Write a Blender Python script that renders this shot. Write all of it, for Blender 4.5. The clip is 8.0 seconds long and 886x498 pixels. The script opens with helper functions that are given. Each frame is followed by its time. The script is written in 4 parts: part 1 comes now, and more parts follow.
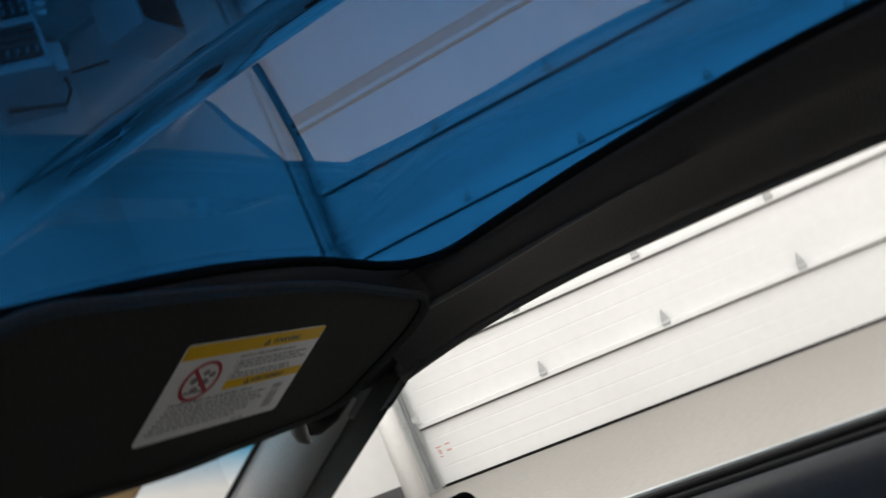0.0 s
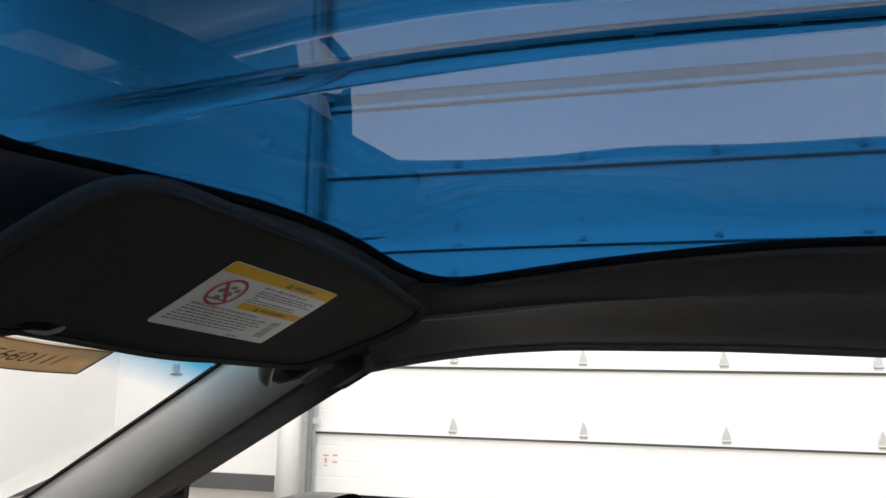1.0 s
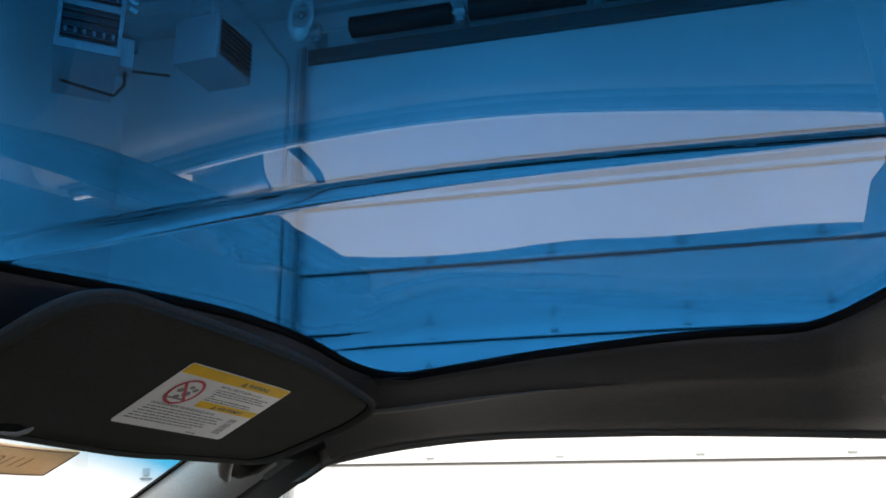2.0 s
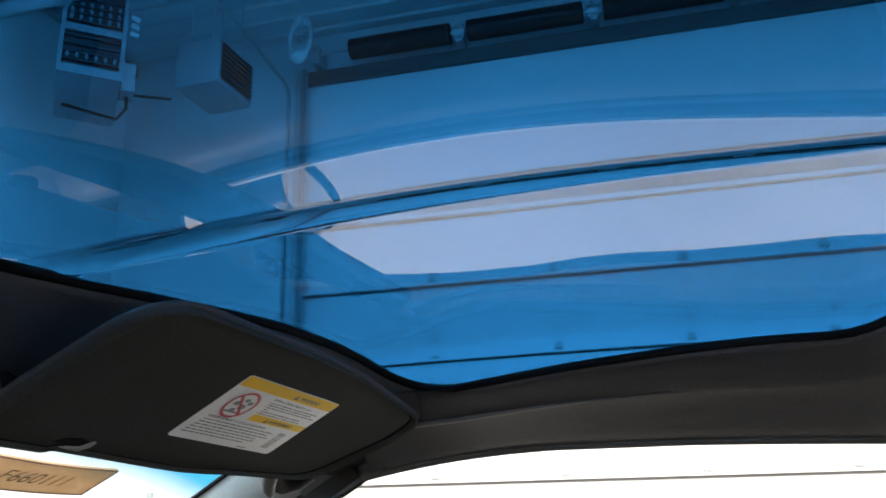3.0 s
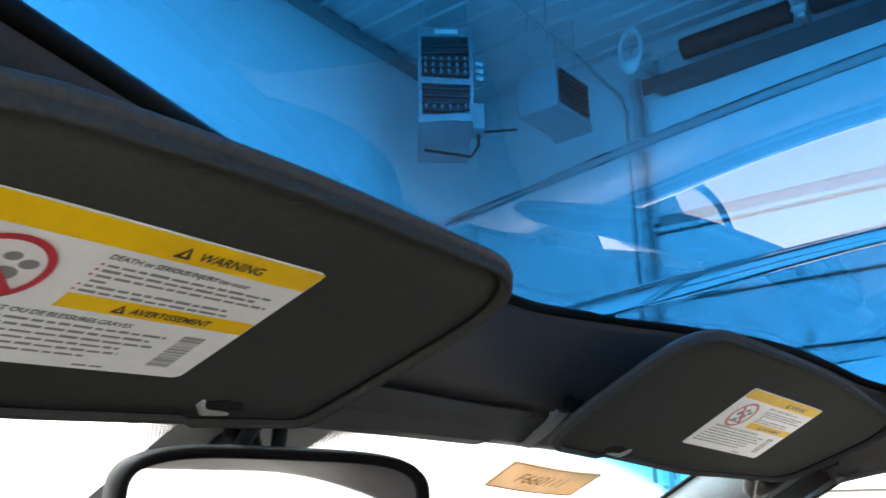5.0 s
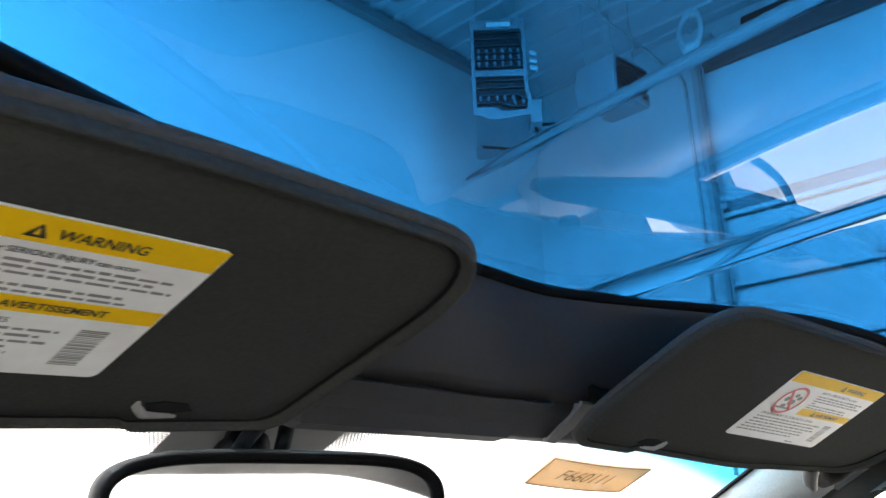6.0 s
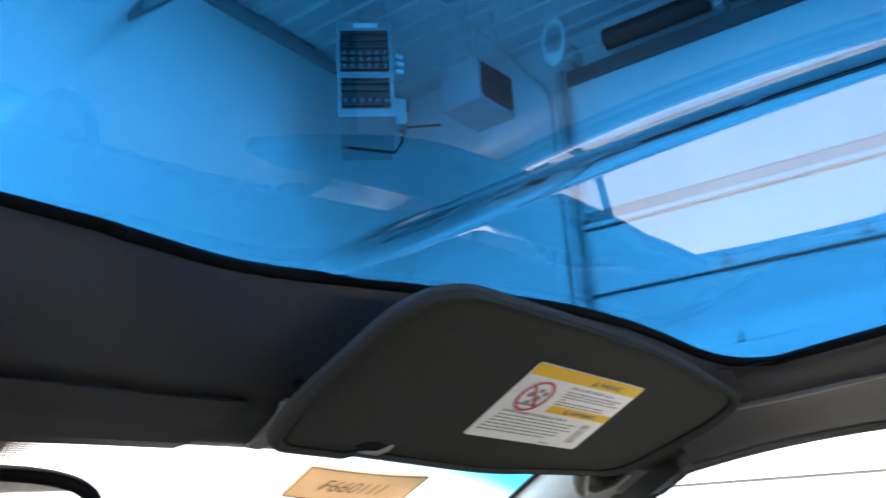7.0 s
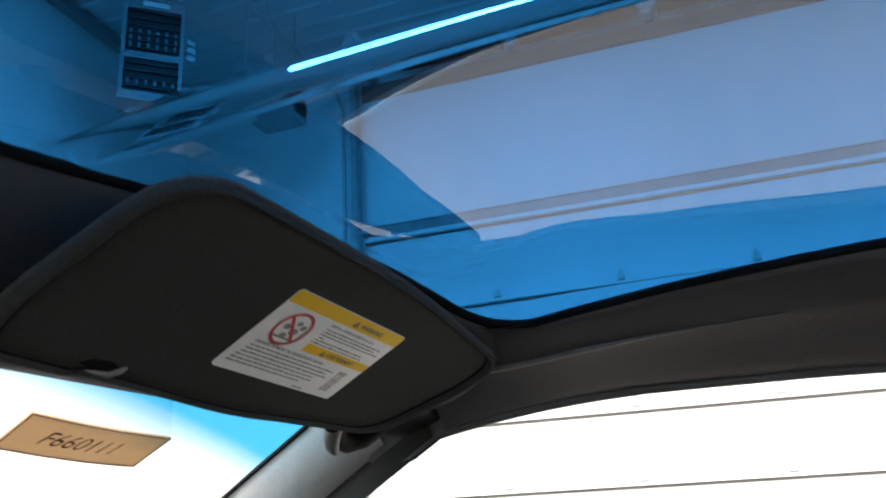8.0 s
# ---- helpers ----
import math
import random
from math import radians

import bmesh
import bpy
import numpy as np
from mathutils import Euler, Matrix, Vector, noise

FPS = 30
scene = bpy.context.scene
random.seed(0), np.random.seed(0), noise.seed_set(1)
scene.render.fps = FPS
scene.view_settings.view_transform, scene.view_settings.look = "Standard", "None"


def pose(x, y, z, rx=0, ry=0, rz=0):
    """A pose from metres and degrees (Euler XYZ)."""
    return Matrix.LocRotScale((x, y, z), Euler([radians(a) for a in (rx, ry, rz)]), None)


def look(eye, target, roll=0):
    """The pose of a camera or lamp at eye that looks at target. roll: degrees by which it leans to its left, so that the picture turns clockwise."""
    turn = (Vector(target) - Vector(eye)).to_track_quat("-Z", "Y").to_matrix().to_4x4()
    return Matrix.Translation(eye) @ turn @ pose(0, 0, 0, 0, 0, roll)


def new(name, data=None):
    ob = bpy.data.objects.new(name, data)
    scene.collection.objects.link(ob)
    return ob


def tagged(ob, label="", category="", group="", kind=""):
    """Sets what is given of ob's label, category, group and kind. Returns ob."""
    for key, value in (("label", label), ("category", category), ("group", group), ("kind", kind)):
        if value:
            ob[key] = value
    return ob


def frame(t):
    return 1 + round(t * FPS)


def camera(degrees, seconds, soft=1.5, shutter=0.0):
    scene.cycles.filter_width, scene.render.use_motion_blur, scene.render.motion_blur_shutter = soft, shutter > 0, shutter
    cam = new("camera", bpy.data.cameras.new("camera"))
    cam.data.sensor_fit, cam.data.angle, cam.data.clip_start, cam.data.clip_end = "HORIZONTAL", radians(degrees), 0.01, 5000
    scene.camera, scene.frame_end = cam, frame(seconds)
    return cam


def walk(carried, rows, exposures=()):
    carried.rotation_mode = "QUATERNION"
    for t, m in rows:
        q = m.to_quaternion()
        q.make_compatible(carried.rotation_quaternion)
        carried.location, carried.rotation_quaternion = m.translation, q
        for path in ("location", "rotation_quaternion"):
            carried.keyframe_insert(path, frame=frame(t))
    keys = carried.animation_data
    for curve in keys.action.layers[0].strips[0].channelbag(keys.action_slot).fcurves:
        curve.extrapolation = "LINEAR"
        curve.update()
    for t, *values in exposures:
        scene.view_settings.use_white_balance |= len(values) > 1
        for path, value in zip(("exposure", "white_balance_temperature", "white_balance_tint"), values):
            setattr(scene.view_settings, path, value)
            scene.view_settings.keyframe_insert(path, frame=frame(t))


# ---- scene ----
cam = camera(56.1, 8.0, shutter=0.3)
PATH = [
    (0, (0.191, 0.207, 0.893), (2.072, 0.836, 1.151), -23.5),
    (0.5, (0.159, 0.222, 0.884), (2.049, 0.802, 1.182), -0.1),
    (1, (0.105, 0.222, 0.882), (2.0, 0.772, 1.209), 1.2),
    (1.5, (0.057, 0.184, 0.877), (1.948, 0.707, 1.267), 1.0),
    (1.7, (0.051, 0.174, 0.877), (1.927, 0.681, 1.352), 0.8),
    (2.8, (0.055, 0.208, 0.865), (1.908, 0.674, 1.455), -1.3),
    (3, (0.038, 0.218, 0.867), (1.889, 0.69, 1.458), -1.3),
    (3.5, (-0.002, 0.247, 0.864), (1.778, 0.931, 1.467), -0.2),
    (4, (-0.042, 0.262, 0.864), (1.656, 1.127, 1.472), 0.1),
    (4.5, (-0.085, 0.274, 0.861), (1.503, 1.322, 1.476), -0.1),
    (5, (-0.109, 0.278, 0.861), (1.381, 1.461, 1.477), -0.4),
    (5.2, (-0.114, 0.28, 0.859), (1.343, 1.505, 1.471), -0.4),
    (6.3, (-0.011, 0.266, 0.865), (1.365, 1.579, 1.481), -1.8),
    (6.5, (0.011, 0.262, 0.865), (1.392, 1.569, 1.486), -1.9),
    (7, (0.104, 0.244, 0.864), (1.669, 1.322, 1.488), -3.4),
    (7.5, (0.107, 0.233, 0.857), (1.837, 1.019, 1.482), -3.2),
    (7.7, (0.124, 0.238, 0.849), (1.885, 0.945, 1.481), -3.0),
    (7.8, (0.127, 0.248, 0.838), (1.907, 0.900, 1.474), -3.1),
    (7.9, (0.136, 0.255, 0.826), (1.928, 0.880, 1.463), -3.1),
    (8, (0.142, 0.259, 0.814), (1.939, 0.865, 1.451), -2.9),
]
EXPOSURES = [(0.0, -0.4), (0.5, -0.27), (1.0, 0.03), (1.7, 0.4), (2.8, 0.82), (3.5, 1.02), (4.2, 1.43), (4.6, 1.70), (5.0, 1.86),
             (6.3, 1.87), (7.0, 1.77), (7.5, 1.5), (8.0, 0.93)]
walk(cam, [(t, look(eye, target, roll)) for t, eye, target, roll in PATH], EXPOSURES)

# ---- light: a closed workshop with ceiling strip lights ----
world = bpy.data.worlds.new("world")
scene.world = world
world.use_nodes = True
world.node_tree.nodes["Background"].inputs[0].default_value = (0.8, 0.9, 1.0, 1)
world.node_tree.nodes["Background"].inputs[1].default_value = 0.02

LAMP_SPOTS = [(-3.2, -3.0), (-3.2, 2.2), (0.2, -3.0), (0.2, 2.4), (2.6, -3.4), (3.7, 1.8)]
LAMP_WATTS = [200, 220, 200, 310, 120, 90]


def strip_lamp(x, y, watts):
    data = bpy.data.lights.new("strip_light", "AREA")
    data.shape, data.size, data.size_y, data.energy = "RECTANGLE", 0.14, 2.3, watts
    data.color = (1.0, 0.978, 0.96)
    ob = new("strip_light_glow", data)
    ob.matrix_world = pose(x, y, 5.02)


for spot, watts in zip(LAMP_SPOTS, LAMP_WATTS):
    strip_lamp(*spot, watts)

# ---- materials ----


def material(name, color, rough=0.5, metal=0.0, spec=0.5, coarse=(2.0, 0.06), fine=(60.0, 0.05), bump=0.0, bump_scale=200.0, rough_var=0.1, stretch=(1, 1, 1)):
    m = bpy.data.materials.new(name)
    m.use_nodes = True
    nt = m.node_tree
    b = nt.nodes["Principled BSDF"]
    b.inputs["Metallic"].default_value = metal
    b.inputs["Specular IOR Level"].default_value = spec
    tc = nt.nodes.new("ShaderNodeTexCoord")
    mp = nt.nodes.new("ShaderNodeMapping")
    mp.inputs["Scale"].default_value = stretch
    nt.links.new(tc.outputs["Object"], mp.inputs["Vector"])
    big = nt.nodes.new("ShaderNodeTexNoise")
    big.inputs["Scale"].default_value, big.inputs["Detail"].default_value = coarse[0], 5
    small = nt.nodes.new("ShaderNodeTexNoise")
    small.inputs["Scale"].default_value, small.inputs["Detail"].default_value = fine[0], 3
    for n in (big, small):
        nt.links.new(mp.outputs["Vector"], n.inputs["Vector"])

    def spread(node, amount):
        r = nt.nodes.new("ShaderNodeMapRange")
        r.inputs[1].default_value, r.inputs[2].default_value = 0.25, 0.75
        r.inputs[3].default_value, r.inputs[4].default_value = 1 - amount, 1 + amount
        nt.links.new(node.outputs["Fac"], r.inputs[0])
        return r

    mul = nt.nodes.new("ShaderNodeMath")
    mul.operation = "MULTIPLY"
    nt.links.new(spread(big, coarse[1]).outputs[0], mul.inputs[0])
    nt.links.new(spread(small, fine[1]).outputs[0], mul.inputs[1])
    vec = nt.nodes.new("ShaderNodeVectorMath")
    vec.operation = "SCALE"
    vec.inputs[0].default_value = color
    nt.links.new(mul.outputs[0], vec.inputs["Scale"])
    nt.links.new(vec.outputs[0], b.inputs["Base Color"])
    rr = nt.nodes.new("ShaderNodeMapRange")
    rr.inputs[1].default_value, rr.inputs[2].default_value = 0.25, 0.75
    rr.inputs[3].default_value, rr.inputs[4].default_value = max(0.02, rough - rough_var), min(1, rough + rough_var)
    nt.links.new(big.outputs["Fac"], rr.inputs[0])
    nt.links.new(rr.outputs[0], b.inputs["Roughness"])
    if bump:
        tex = nt.nodes.new("ShaderNodeTexNoise")
        tex.inputs["Scale"].default_value, tex.inputs["Detail"].default_value = bump_scale, 4
        nt.links.new(mp.outputs["Vector"], tex.inputs["Vector"])
        bp = nt.nodes.new("ShaderNodeBump")
        bp.inputs["Strength"].default_value, bp.inputs["Distance"].default_value = bump, 0.002
        nt.links.new(tex.outputs["Fac"], bp.inputs["Height"])
        nt.links.new(bp.outputs["Normal"], b.inputs["Normal"])
    return m


def glass(name, tint, ior=1.5):
    m = bpy.data.materials.new(name)
    m.use_nodes = True
    b = m.node_tree.nodes["Principled BSDF"]
    b.inputs["Base Color"].default_value = (*tint, 1)
    b.inputs["Transmission Weight"].default_value = 1
    b.inputs["Roughness"].default_value = 0.0
    b.inputs["IOR"].default_value = ior
    return m


WALL = material("white_wall_paint", (0.80, 0.795, 0.785), 0.6, coarse=(0.7, 0.03), fine=(9, 0.02), bump=0.1, bump_scale=60)
DOORPAINT = material("white_door_paint", (0.80, 0.80, 0.79), 0.45, coarse=(1.1, 0.03), fine=(14, 0.02), bump=0.08, bump_scale=90)
CEILING = material("ceiling_steel_paint", (0.60, 0.61, 0.62), 0.5, coarse=(0.8, 0.1), fine=(12, 0.04))
CONCRETE = material("sealed_concrete", (0.36, 0.34, 0.31), 0.45, coarse=(0.9, 0.14), fine=(25, 0.08), bump=0.15, bump_scale=50)
GALV = material("galvanised_steel", (0.52, 0.55, 0.55), 0.45, metal=0.7, coarse=(6, 0.15), fine=(50, 0.1))
TRACKDARK = material("dark_track_steel", (0.26, 0.275, 0.28), 0.5, metal=0.3, coarse=(5, 0.2), fine=(50, 0.1))
HINGE = material("hinge_steel", (0.50, 0.51, 0.51), 0.45, metal=0.35, coarse=(9, 0.15), fine=(60, 0.1))
SPRING = material("oiled_spring_steel", (0.008, 0.008, 0.009), 0.4, metal=0.3, coarse=(4, 0.2), fine=(50, 0.1))
HEATER = material("grey_enamel_sheet", (0.27, 0.28, 0.29), 0.4, coarse=(3, 0.08), fine=(40, 0.04))
HEATFIN = material("heater_fin_steel", (0.075, 0.078, 0.082), 0.5, metal=0.3, coarse=(6, 0.15), fine=(50, 0.1))
HEATDARK = material("heater_inside_black", (0.02, 0.02, 0.022), 0.6)
BASE = material("grey_rubber_base", (0.085, 0.085, 0.085), 0.6, coarse=(3, 0.1))
JOINTSHADE = material("joint_shade_grey", (0.15, 0.15, 0.15), 0.6, coarse=(3, 0.15))
CABLE = material("black_cable", (0.02, 0.02, 0.02), 0.5)
VISOR = material("dark_visor_cloth", (0.047, 0.0495, 0.046), 0.92, spec=0.1, coarse=(9, 0.16), fine=(420, 0.14), bump=0.3, bump_scale=900)
VISORRIM = material("dark_visor_piping", (0.072, 0.071, 0.067), 0.8, spec=0.12, coarse=(12, 0.12), fine=(300, 0.15), bump=0.3, bump_scale=700)
HEADER = material("black_soft_trim", (0.039, 0.038, 0.038), 0.5, spec=0.42, coarse=(7, 0.15), fine=(300, 0.1), bump=0.12, bump_scale=650)
RAIL = material("charcoal_rail_trim", (0.058, 0.054, 0.053), 0.45, spec=0.42, coarse=(7, 0.12), fine=(320, 0.12), bump=0.35, bump_scale=600)
# rail trim in a paler colour, for the highlight on the rail's crease
RIDGE = material("ridge_highlight_trim", (0.15, 0.143, 0.137), 0.45, spec=0.4, coarse=(14, 0.25), fine=(320, 0.12), bump=0.3, bump_scale=600)
PILLAR = material("grey_grained_plastic", (0.27, 0.265, 0.258), 0.55, spec=0.4, coarse=(8, 0.08), fine=(350, 0.08), bump=0.25, bump_scale=520)
# near-black for the weatherstrip and for the shade on the pillar's outer side
PILLARSHADE = material("shaded_pillar_rubber", (0.014, 0.012, 0.010), 0.85, spec=0.12, coarse=(8, 0.15), fine=(320, 0.1), bump=0.15, bump_scale=520)
SEAL = material("black_rubber_seal", (0.006, 0.006, 0.006), 0.65, spec=0.12, coarse=(10, 0.15), fine=(120, 0.1))
SEALGREY = material("worn_grey_seal", (0.075, 0.074, 0.072), 0.5, spec=0.35, coarse=(10, 0.15), fine=(120, 0.1))
BLACKPLASTIC = material("black_plastic", (0.018, 0.018, 0.018), 0.38, coarse=(12, 0.15), fine=(200, 0.1), bump=0.1, bump_scale=500)
PIVOT = material("grey_pivot_plastic", (0.10, 0.098, 0.094), 0.4, spec=0.45, coarse=(12, 0.12), fine=(200, 0.1), bump=0.1, bump_scale=500)
MIRRORSHELL = material("matt_black_shell", (0.006, 0.006, 0.0065), 0.6, spec=0.06, coarse=(12, 0.15), fine=(200, 0.1), bump=0.1, bump_scale=500)
TUB = material("cabin_bounce_grey", (0.22, 0.21, 0.20), 0.95, spec=0.1, coarse=(4, 0.15), fine=(150, 0.2))
DASH = material("dark_dash_skin", (0.018, 0.018, 0.019), 0.9, spec=0.06, coarse=(5, 0.1), fine=(200, 0.1), bump=0.2, bump_scale=400)
DOORTRIM = material("slate_door_trim", (0.030, 0.034, 0.038), 0.45, spec=0.35, coarse=(5, 0.1), fine=(200, 0.1), bump=0.2, bump_scale=400)
BODYPAINT = material("dark_car_paint", (0.02, 0.02, 0.022), 0.45, spec=0.25, coarse=(3, 0.05), fine=(90, 0.05))
LABELWHITE = material("label_white_vinyl", (0.90, 0.90, 0.87), 0.45, coarse=(20, 0.04), fine=(150, 0.03))
LABELYELLOW = material("label_yellow_ink", (0.95, 0.58, 0.002), 0.5, spec=0.2, coarse=(20, 0.04), fine=(150, 0.03))
LABELRED = material("label_red_ink", (0.55, 0.035, 0.05), 0.45)
LABELINK = material("label_black_ink", (0.03, 0.03, 0.03), 0.5)
LABELGREY = material("label_grey_ink", (0.26, 0.26, 0.25), 0.5)
CARD = material("brown_cardboard", (0.60, 0.43, 0.235), 0.85, spec=0.2, coarse=(18, 0.1), fine=(160, 0.1), bump=0.2, bump_scale=200, stretch=(1, 4, 1))
_nt = CARD.node_tree
_mix, _back = _nt.nodes.new("ShaderNodeMixShader"), _nt.nodes.new("ShaderNodeBsdfTranslucent")
_mix.inputs[0].default_value = 0.4
_back.inputs["Color"].default_value = (0.62, 0.50, 0.36, 1)
_nt.links.new(_nt.nodes["Principled BSDF"].outputs[0], _mix.inputs[1])
_nt.links.new(_back.outputs[0], _mix.inputs[2])
_nt.links.new(_mix.outputs[0], _nt.nodes["Material Output"].inputs["Surface"])
CARDEDGE = material("cardboard_edge", (0.16, 0.07, 0.04), 0.9)
INK = material("pencil_marks", (0.24, 0.165, 0.085), 0.7)
FRIT = material("frit_ceramic", (0.20, 0.20, 0.19), 0.5)
WHITEPOST = material("white_post_enamel", (0.82, 0.82, 0.80), 0.35, coarse=(4, 0.04), fine=(30, 0.03))
REDMARK = material("red_marker", (0.64, 0.36, 0.32), 0.6)
ROOFGLASS = glass("blue_tinted_acrylic", (0.0093, 0.0965, 0.262), 1.41)
MIRROR = material("mirror_silver", (0.85, 0.86, 0.86), 0.02, metal=1.0, coarse=(2, 0.0), fine=(2, 0.0), rough_var=0.005)

# windscreen glass: clear, with a blue shade band along its top
WINDSCREEN = glass("windscreen_glass", (0.98, 0.99, 0.985), 1.08)
_nt = WINDSCREEN.node_tree
_tc = _nt.nodes.new("ShaderNodeTexCoord")
_sep = _nt.nodes.new("ShaderNodeSeparateXYZ")
_rng = _nt.nodes.new("ShaderNodeValToRGB")
_rng.color_ramp.elements[0].position, _rng.color_ramp.elements[0].color = 0.0, (0.99, 0.995, 0.99, 1)
_rng.color_ramp.elements[1].position, _rng.color_ramp.elements[1].color = 1.0, (0.05, 0.36, 0.62, 1)
_map = _nt.nodes.new("ShaderNodeMapRange")
_map.inputs[1].default_value, _map.inputs[2].default_value = 0.937, 0.965
_nt.links.new(_tc.outputs["Object"], _sep.inputs[0])
_dx = _nt.nodes.new("ShaderNodeMath")
_dx.operation, _dx.inputs[1].default_value = "SUBTRACT", 0.34
_sq = _nt.nodes.new("ShaderNodeMath")
_sq.operation = "MULTIPLY"
_low = _nt.nodes.new("ShaderNodeMath")
_low.operation, _low.inputs[1].default_value = "MULTIPLY_ADD", 0.17
_nt.links.new(_sep.outputs["X"], _dx.inputs[0])
_nt.links.new(_dx.outputs[0], _sq.inputs[0])
_nt.links.new(_dx.outputs[0], _sq.inputs[1])
_nt.links.new(_sq.outputs[0], _low.inputs[0])
_nt.links.new(_sep.outputs["Z"], _low.inputs[2])
_nt.links.new(_low.outputs[0], _map.inputs[0])
_nt.links.new(_map.outputs[0], _rng.inputs[0])
_nt.links.new(_rng.outputs[0], _nt.nodes["Principled BSDF"].inputs["Base Color"])

DIFFUSER = bpy.data.materials.new("lit_diffuser")
DIFFUSER.use_nodes = True
DIFFUSER.node_tree.nodes["Principled BSDF"].inputs["Emission Color"].default_value = (1.0, 0.98, 0.95, 1)
DIFFUSER.node_tree.nodes["Principled BSDF"].inputs["Emission Strength"].default_value = 6.0

# ---- mesh helpers ----


def part(name, bm, mat, parent=None, label="", smooth=False):
    bmesh.ops.recalc_face_normals(bm, faces=bm.faces[:])
    me = bpy.data.meshes.new(name)
    bm.to_mesh(me)
    bm.free()
    for one in mat if isinstance(mat, (list, tuple)) else [mat]:
        me.materials.append(one)
    if smooth:
        me.polygons.foreach_set("use_smooth", [True] * len(me.polygons))
    ob = new(name, me)
    ob.parent = parent
    if label:
        ob["label"] = label
    return ob


def empty(name, at=(0, 0, 0)):
    ob = new(name)
    ob.empty_display_size = 0.05
    ob.matrix_world = Matrix.Translation(at)
    bpy.context.view_layer.update()
    return ob


def under(ob, parent):
    """Hangs a mesh whose points are in world places under a parent that stands elsewhere."""
    ob.parent = parent
    ob.matrix_parent_inverse = parent.matrix_world.inverted()
    return ob


def box(bm, lo, hi, bevel=0.0, m=None, segments=2):
    lo, hi = Vector(lo), Vector(hi)
    got = bmesh.ops.create_cube(bm, size=1.0)
    vs = got["verts"]
    for v in vs:
        v.co = Vector(lo[i] + (v.co[i] + 0.5) * (hi[i] - lo[i]) for i in range(3))
    if bevel:
        es = list({e for v in vs for e in v.link_edges})
        out = bmesh.ops.bevel(bm, geom=es, offset=bevel, segments=segments, profile=0.5, affect="EDGES")
        vs = list({v for f in out["faces"] for v in f.verts} | {v for v in vs if v.is_valid})
    if m is not None:
        bmesh.ops.transform(bm, matrix=m, verts=vs)
    return vs


def tube(bm, path, radius, sides=10, cap=True):
    """A round bar along a line of points; radius may be one number or one a point."""
    path = [Vector(p) for p in path]
    radii = radius if isinstance(radius, (list, tuple)) else [radius] * len(path)
    rings, up = [], None
    for i, p in enumerate(path):
        d = (path[min(i + 1, len(path) - 1)] - path[max(i - 1, 0)]).normalized()
        if up is None or abs(up.dot(d)) > 0.99:
            up = Vector((0, 0, 1)) if abs(d.z) < 0.9 else Vector((1, 0, 0))
        side = d.cross(up).normalized()
        up = side.cross(d).normalized()
        rings.append([bm.verts.new(p + radii[i] * (math.cos(a) * side + math.sin(a) * up)) for a in [2 * math.pi * k / sides for k in range(sides)]])
    for a, b in zip(rings, rings[1:]):
        for k in range(sides):
            bm.faces.new((a[k], a[(k + 1) % sides], b[(k + 1) % sides], b[k]))
    if cap:
        bm.faces.new(rings[0][::-1])
        bm.faces.new(rings[-1])


def loft(bm, rows, closed=False, material_index=0):
    """Faces between rows of points of equal length. Returns the rows of vertices."""
    vs = [[bm.verts.new(p) for p in row] for row in rows]
    for a, b in zip(vs, vs[1:]):
        n = len(a)
        for k in range(n if closed else n - 1):
            f = bm.faces.new((a[k], a[(k + 1) % n], b[(k + 1) % n], b[k]))
            f.material_index = material_index
    return vs


def slab(bm, rows, offset):
    """A sheet with thickness: a grid of points, its copy moved by offset (a vector or a function of the point), and the rim."""
    shift = offset if callable(offset) else (lambda p: Vector(offset))
    a = loft(bm, rows)
    b = loft(bm, [[Vector(p) + shift(Vector(p)) for p in row] for row in rows])
    ring = lambda g: g[0] + [r[-1] for r in g[1:]] + g[-1][-2::-1] + [r[0] for r in g[-2:0:-1]]
    ra, rb = ring(a), ring(b)
    for k in range(len(ra)):
        bm.faces.new((ra[k], ra[(k + 1) % len(ra)], rb[(k + 1) % len(rb)], rb[k]))


def lerp(a, b, t):
    return Vector(a).lerp(Vector(b), t)


def ease(t):
    t = max(0.0, min(1.0, t))
    return t * t * (3 - 2 * t)


def text_mesh(bm, words, size, place, index, bold=0.0):
    """Lettering, laid flat in the local plane by the matrix place."""
    curve = bpy.data.curves.new("letters", "FONT")
    curve.body, curve.size, curve.offset = words, size, bold
    curve.align_x, curve.align_y = "LEFT", "BOTTOM_BASELINE"
    curve.resolution_u = 3
    ob = bpy.data.objects.new("letters", curve)
    scene.collection.objects.link(ob)
    bpy.context.view_layer.update()
    me = bpy.data.meshes.new_from_object(ob)
    me.transform(place)
    n = len(bm.faces)
    bm.from_mesh(me)
    bm.faces.ensure_lookup_table()
    for f in bm.faces[n:]:
        f.material_index = index
    bpy.data.objects.remove(ob)
    bpy.data.curves.remove(curve)
    bpy.data.meshes.remove(me)


# ---- the workshop ----
EAST, NORTH, SOUTH, WEST, TOP = 6.55, 5.1, -6.2, -5.6, 5.2
SECTION = 0.533
DOOR_LO, DOOR_HI, DOOR_TOP = -2.25, 3.10, 4.78

bm = bmesh.new()
box(bm, (WEST - 0.2, SOUTH - 0.2, -0.15), (EAST + 0.9, NORTH + 0.2, 0.0))
tagged(part("floor", bm, CONCRETE), "grey sealed concrete workshop floor", "floor", kind="structure")

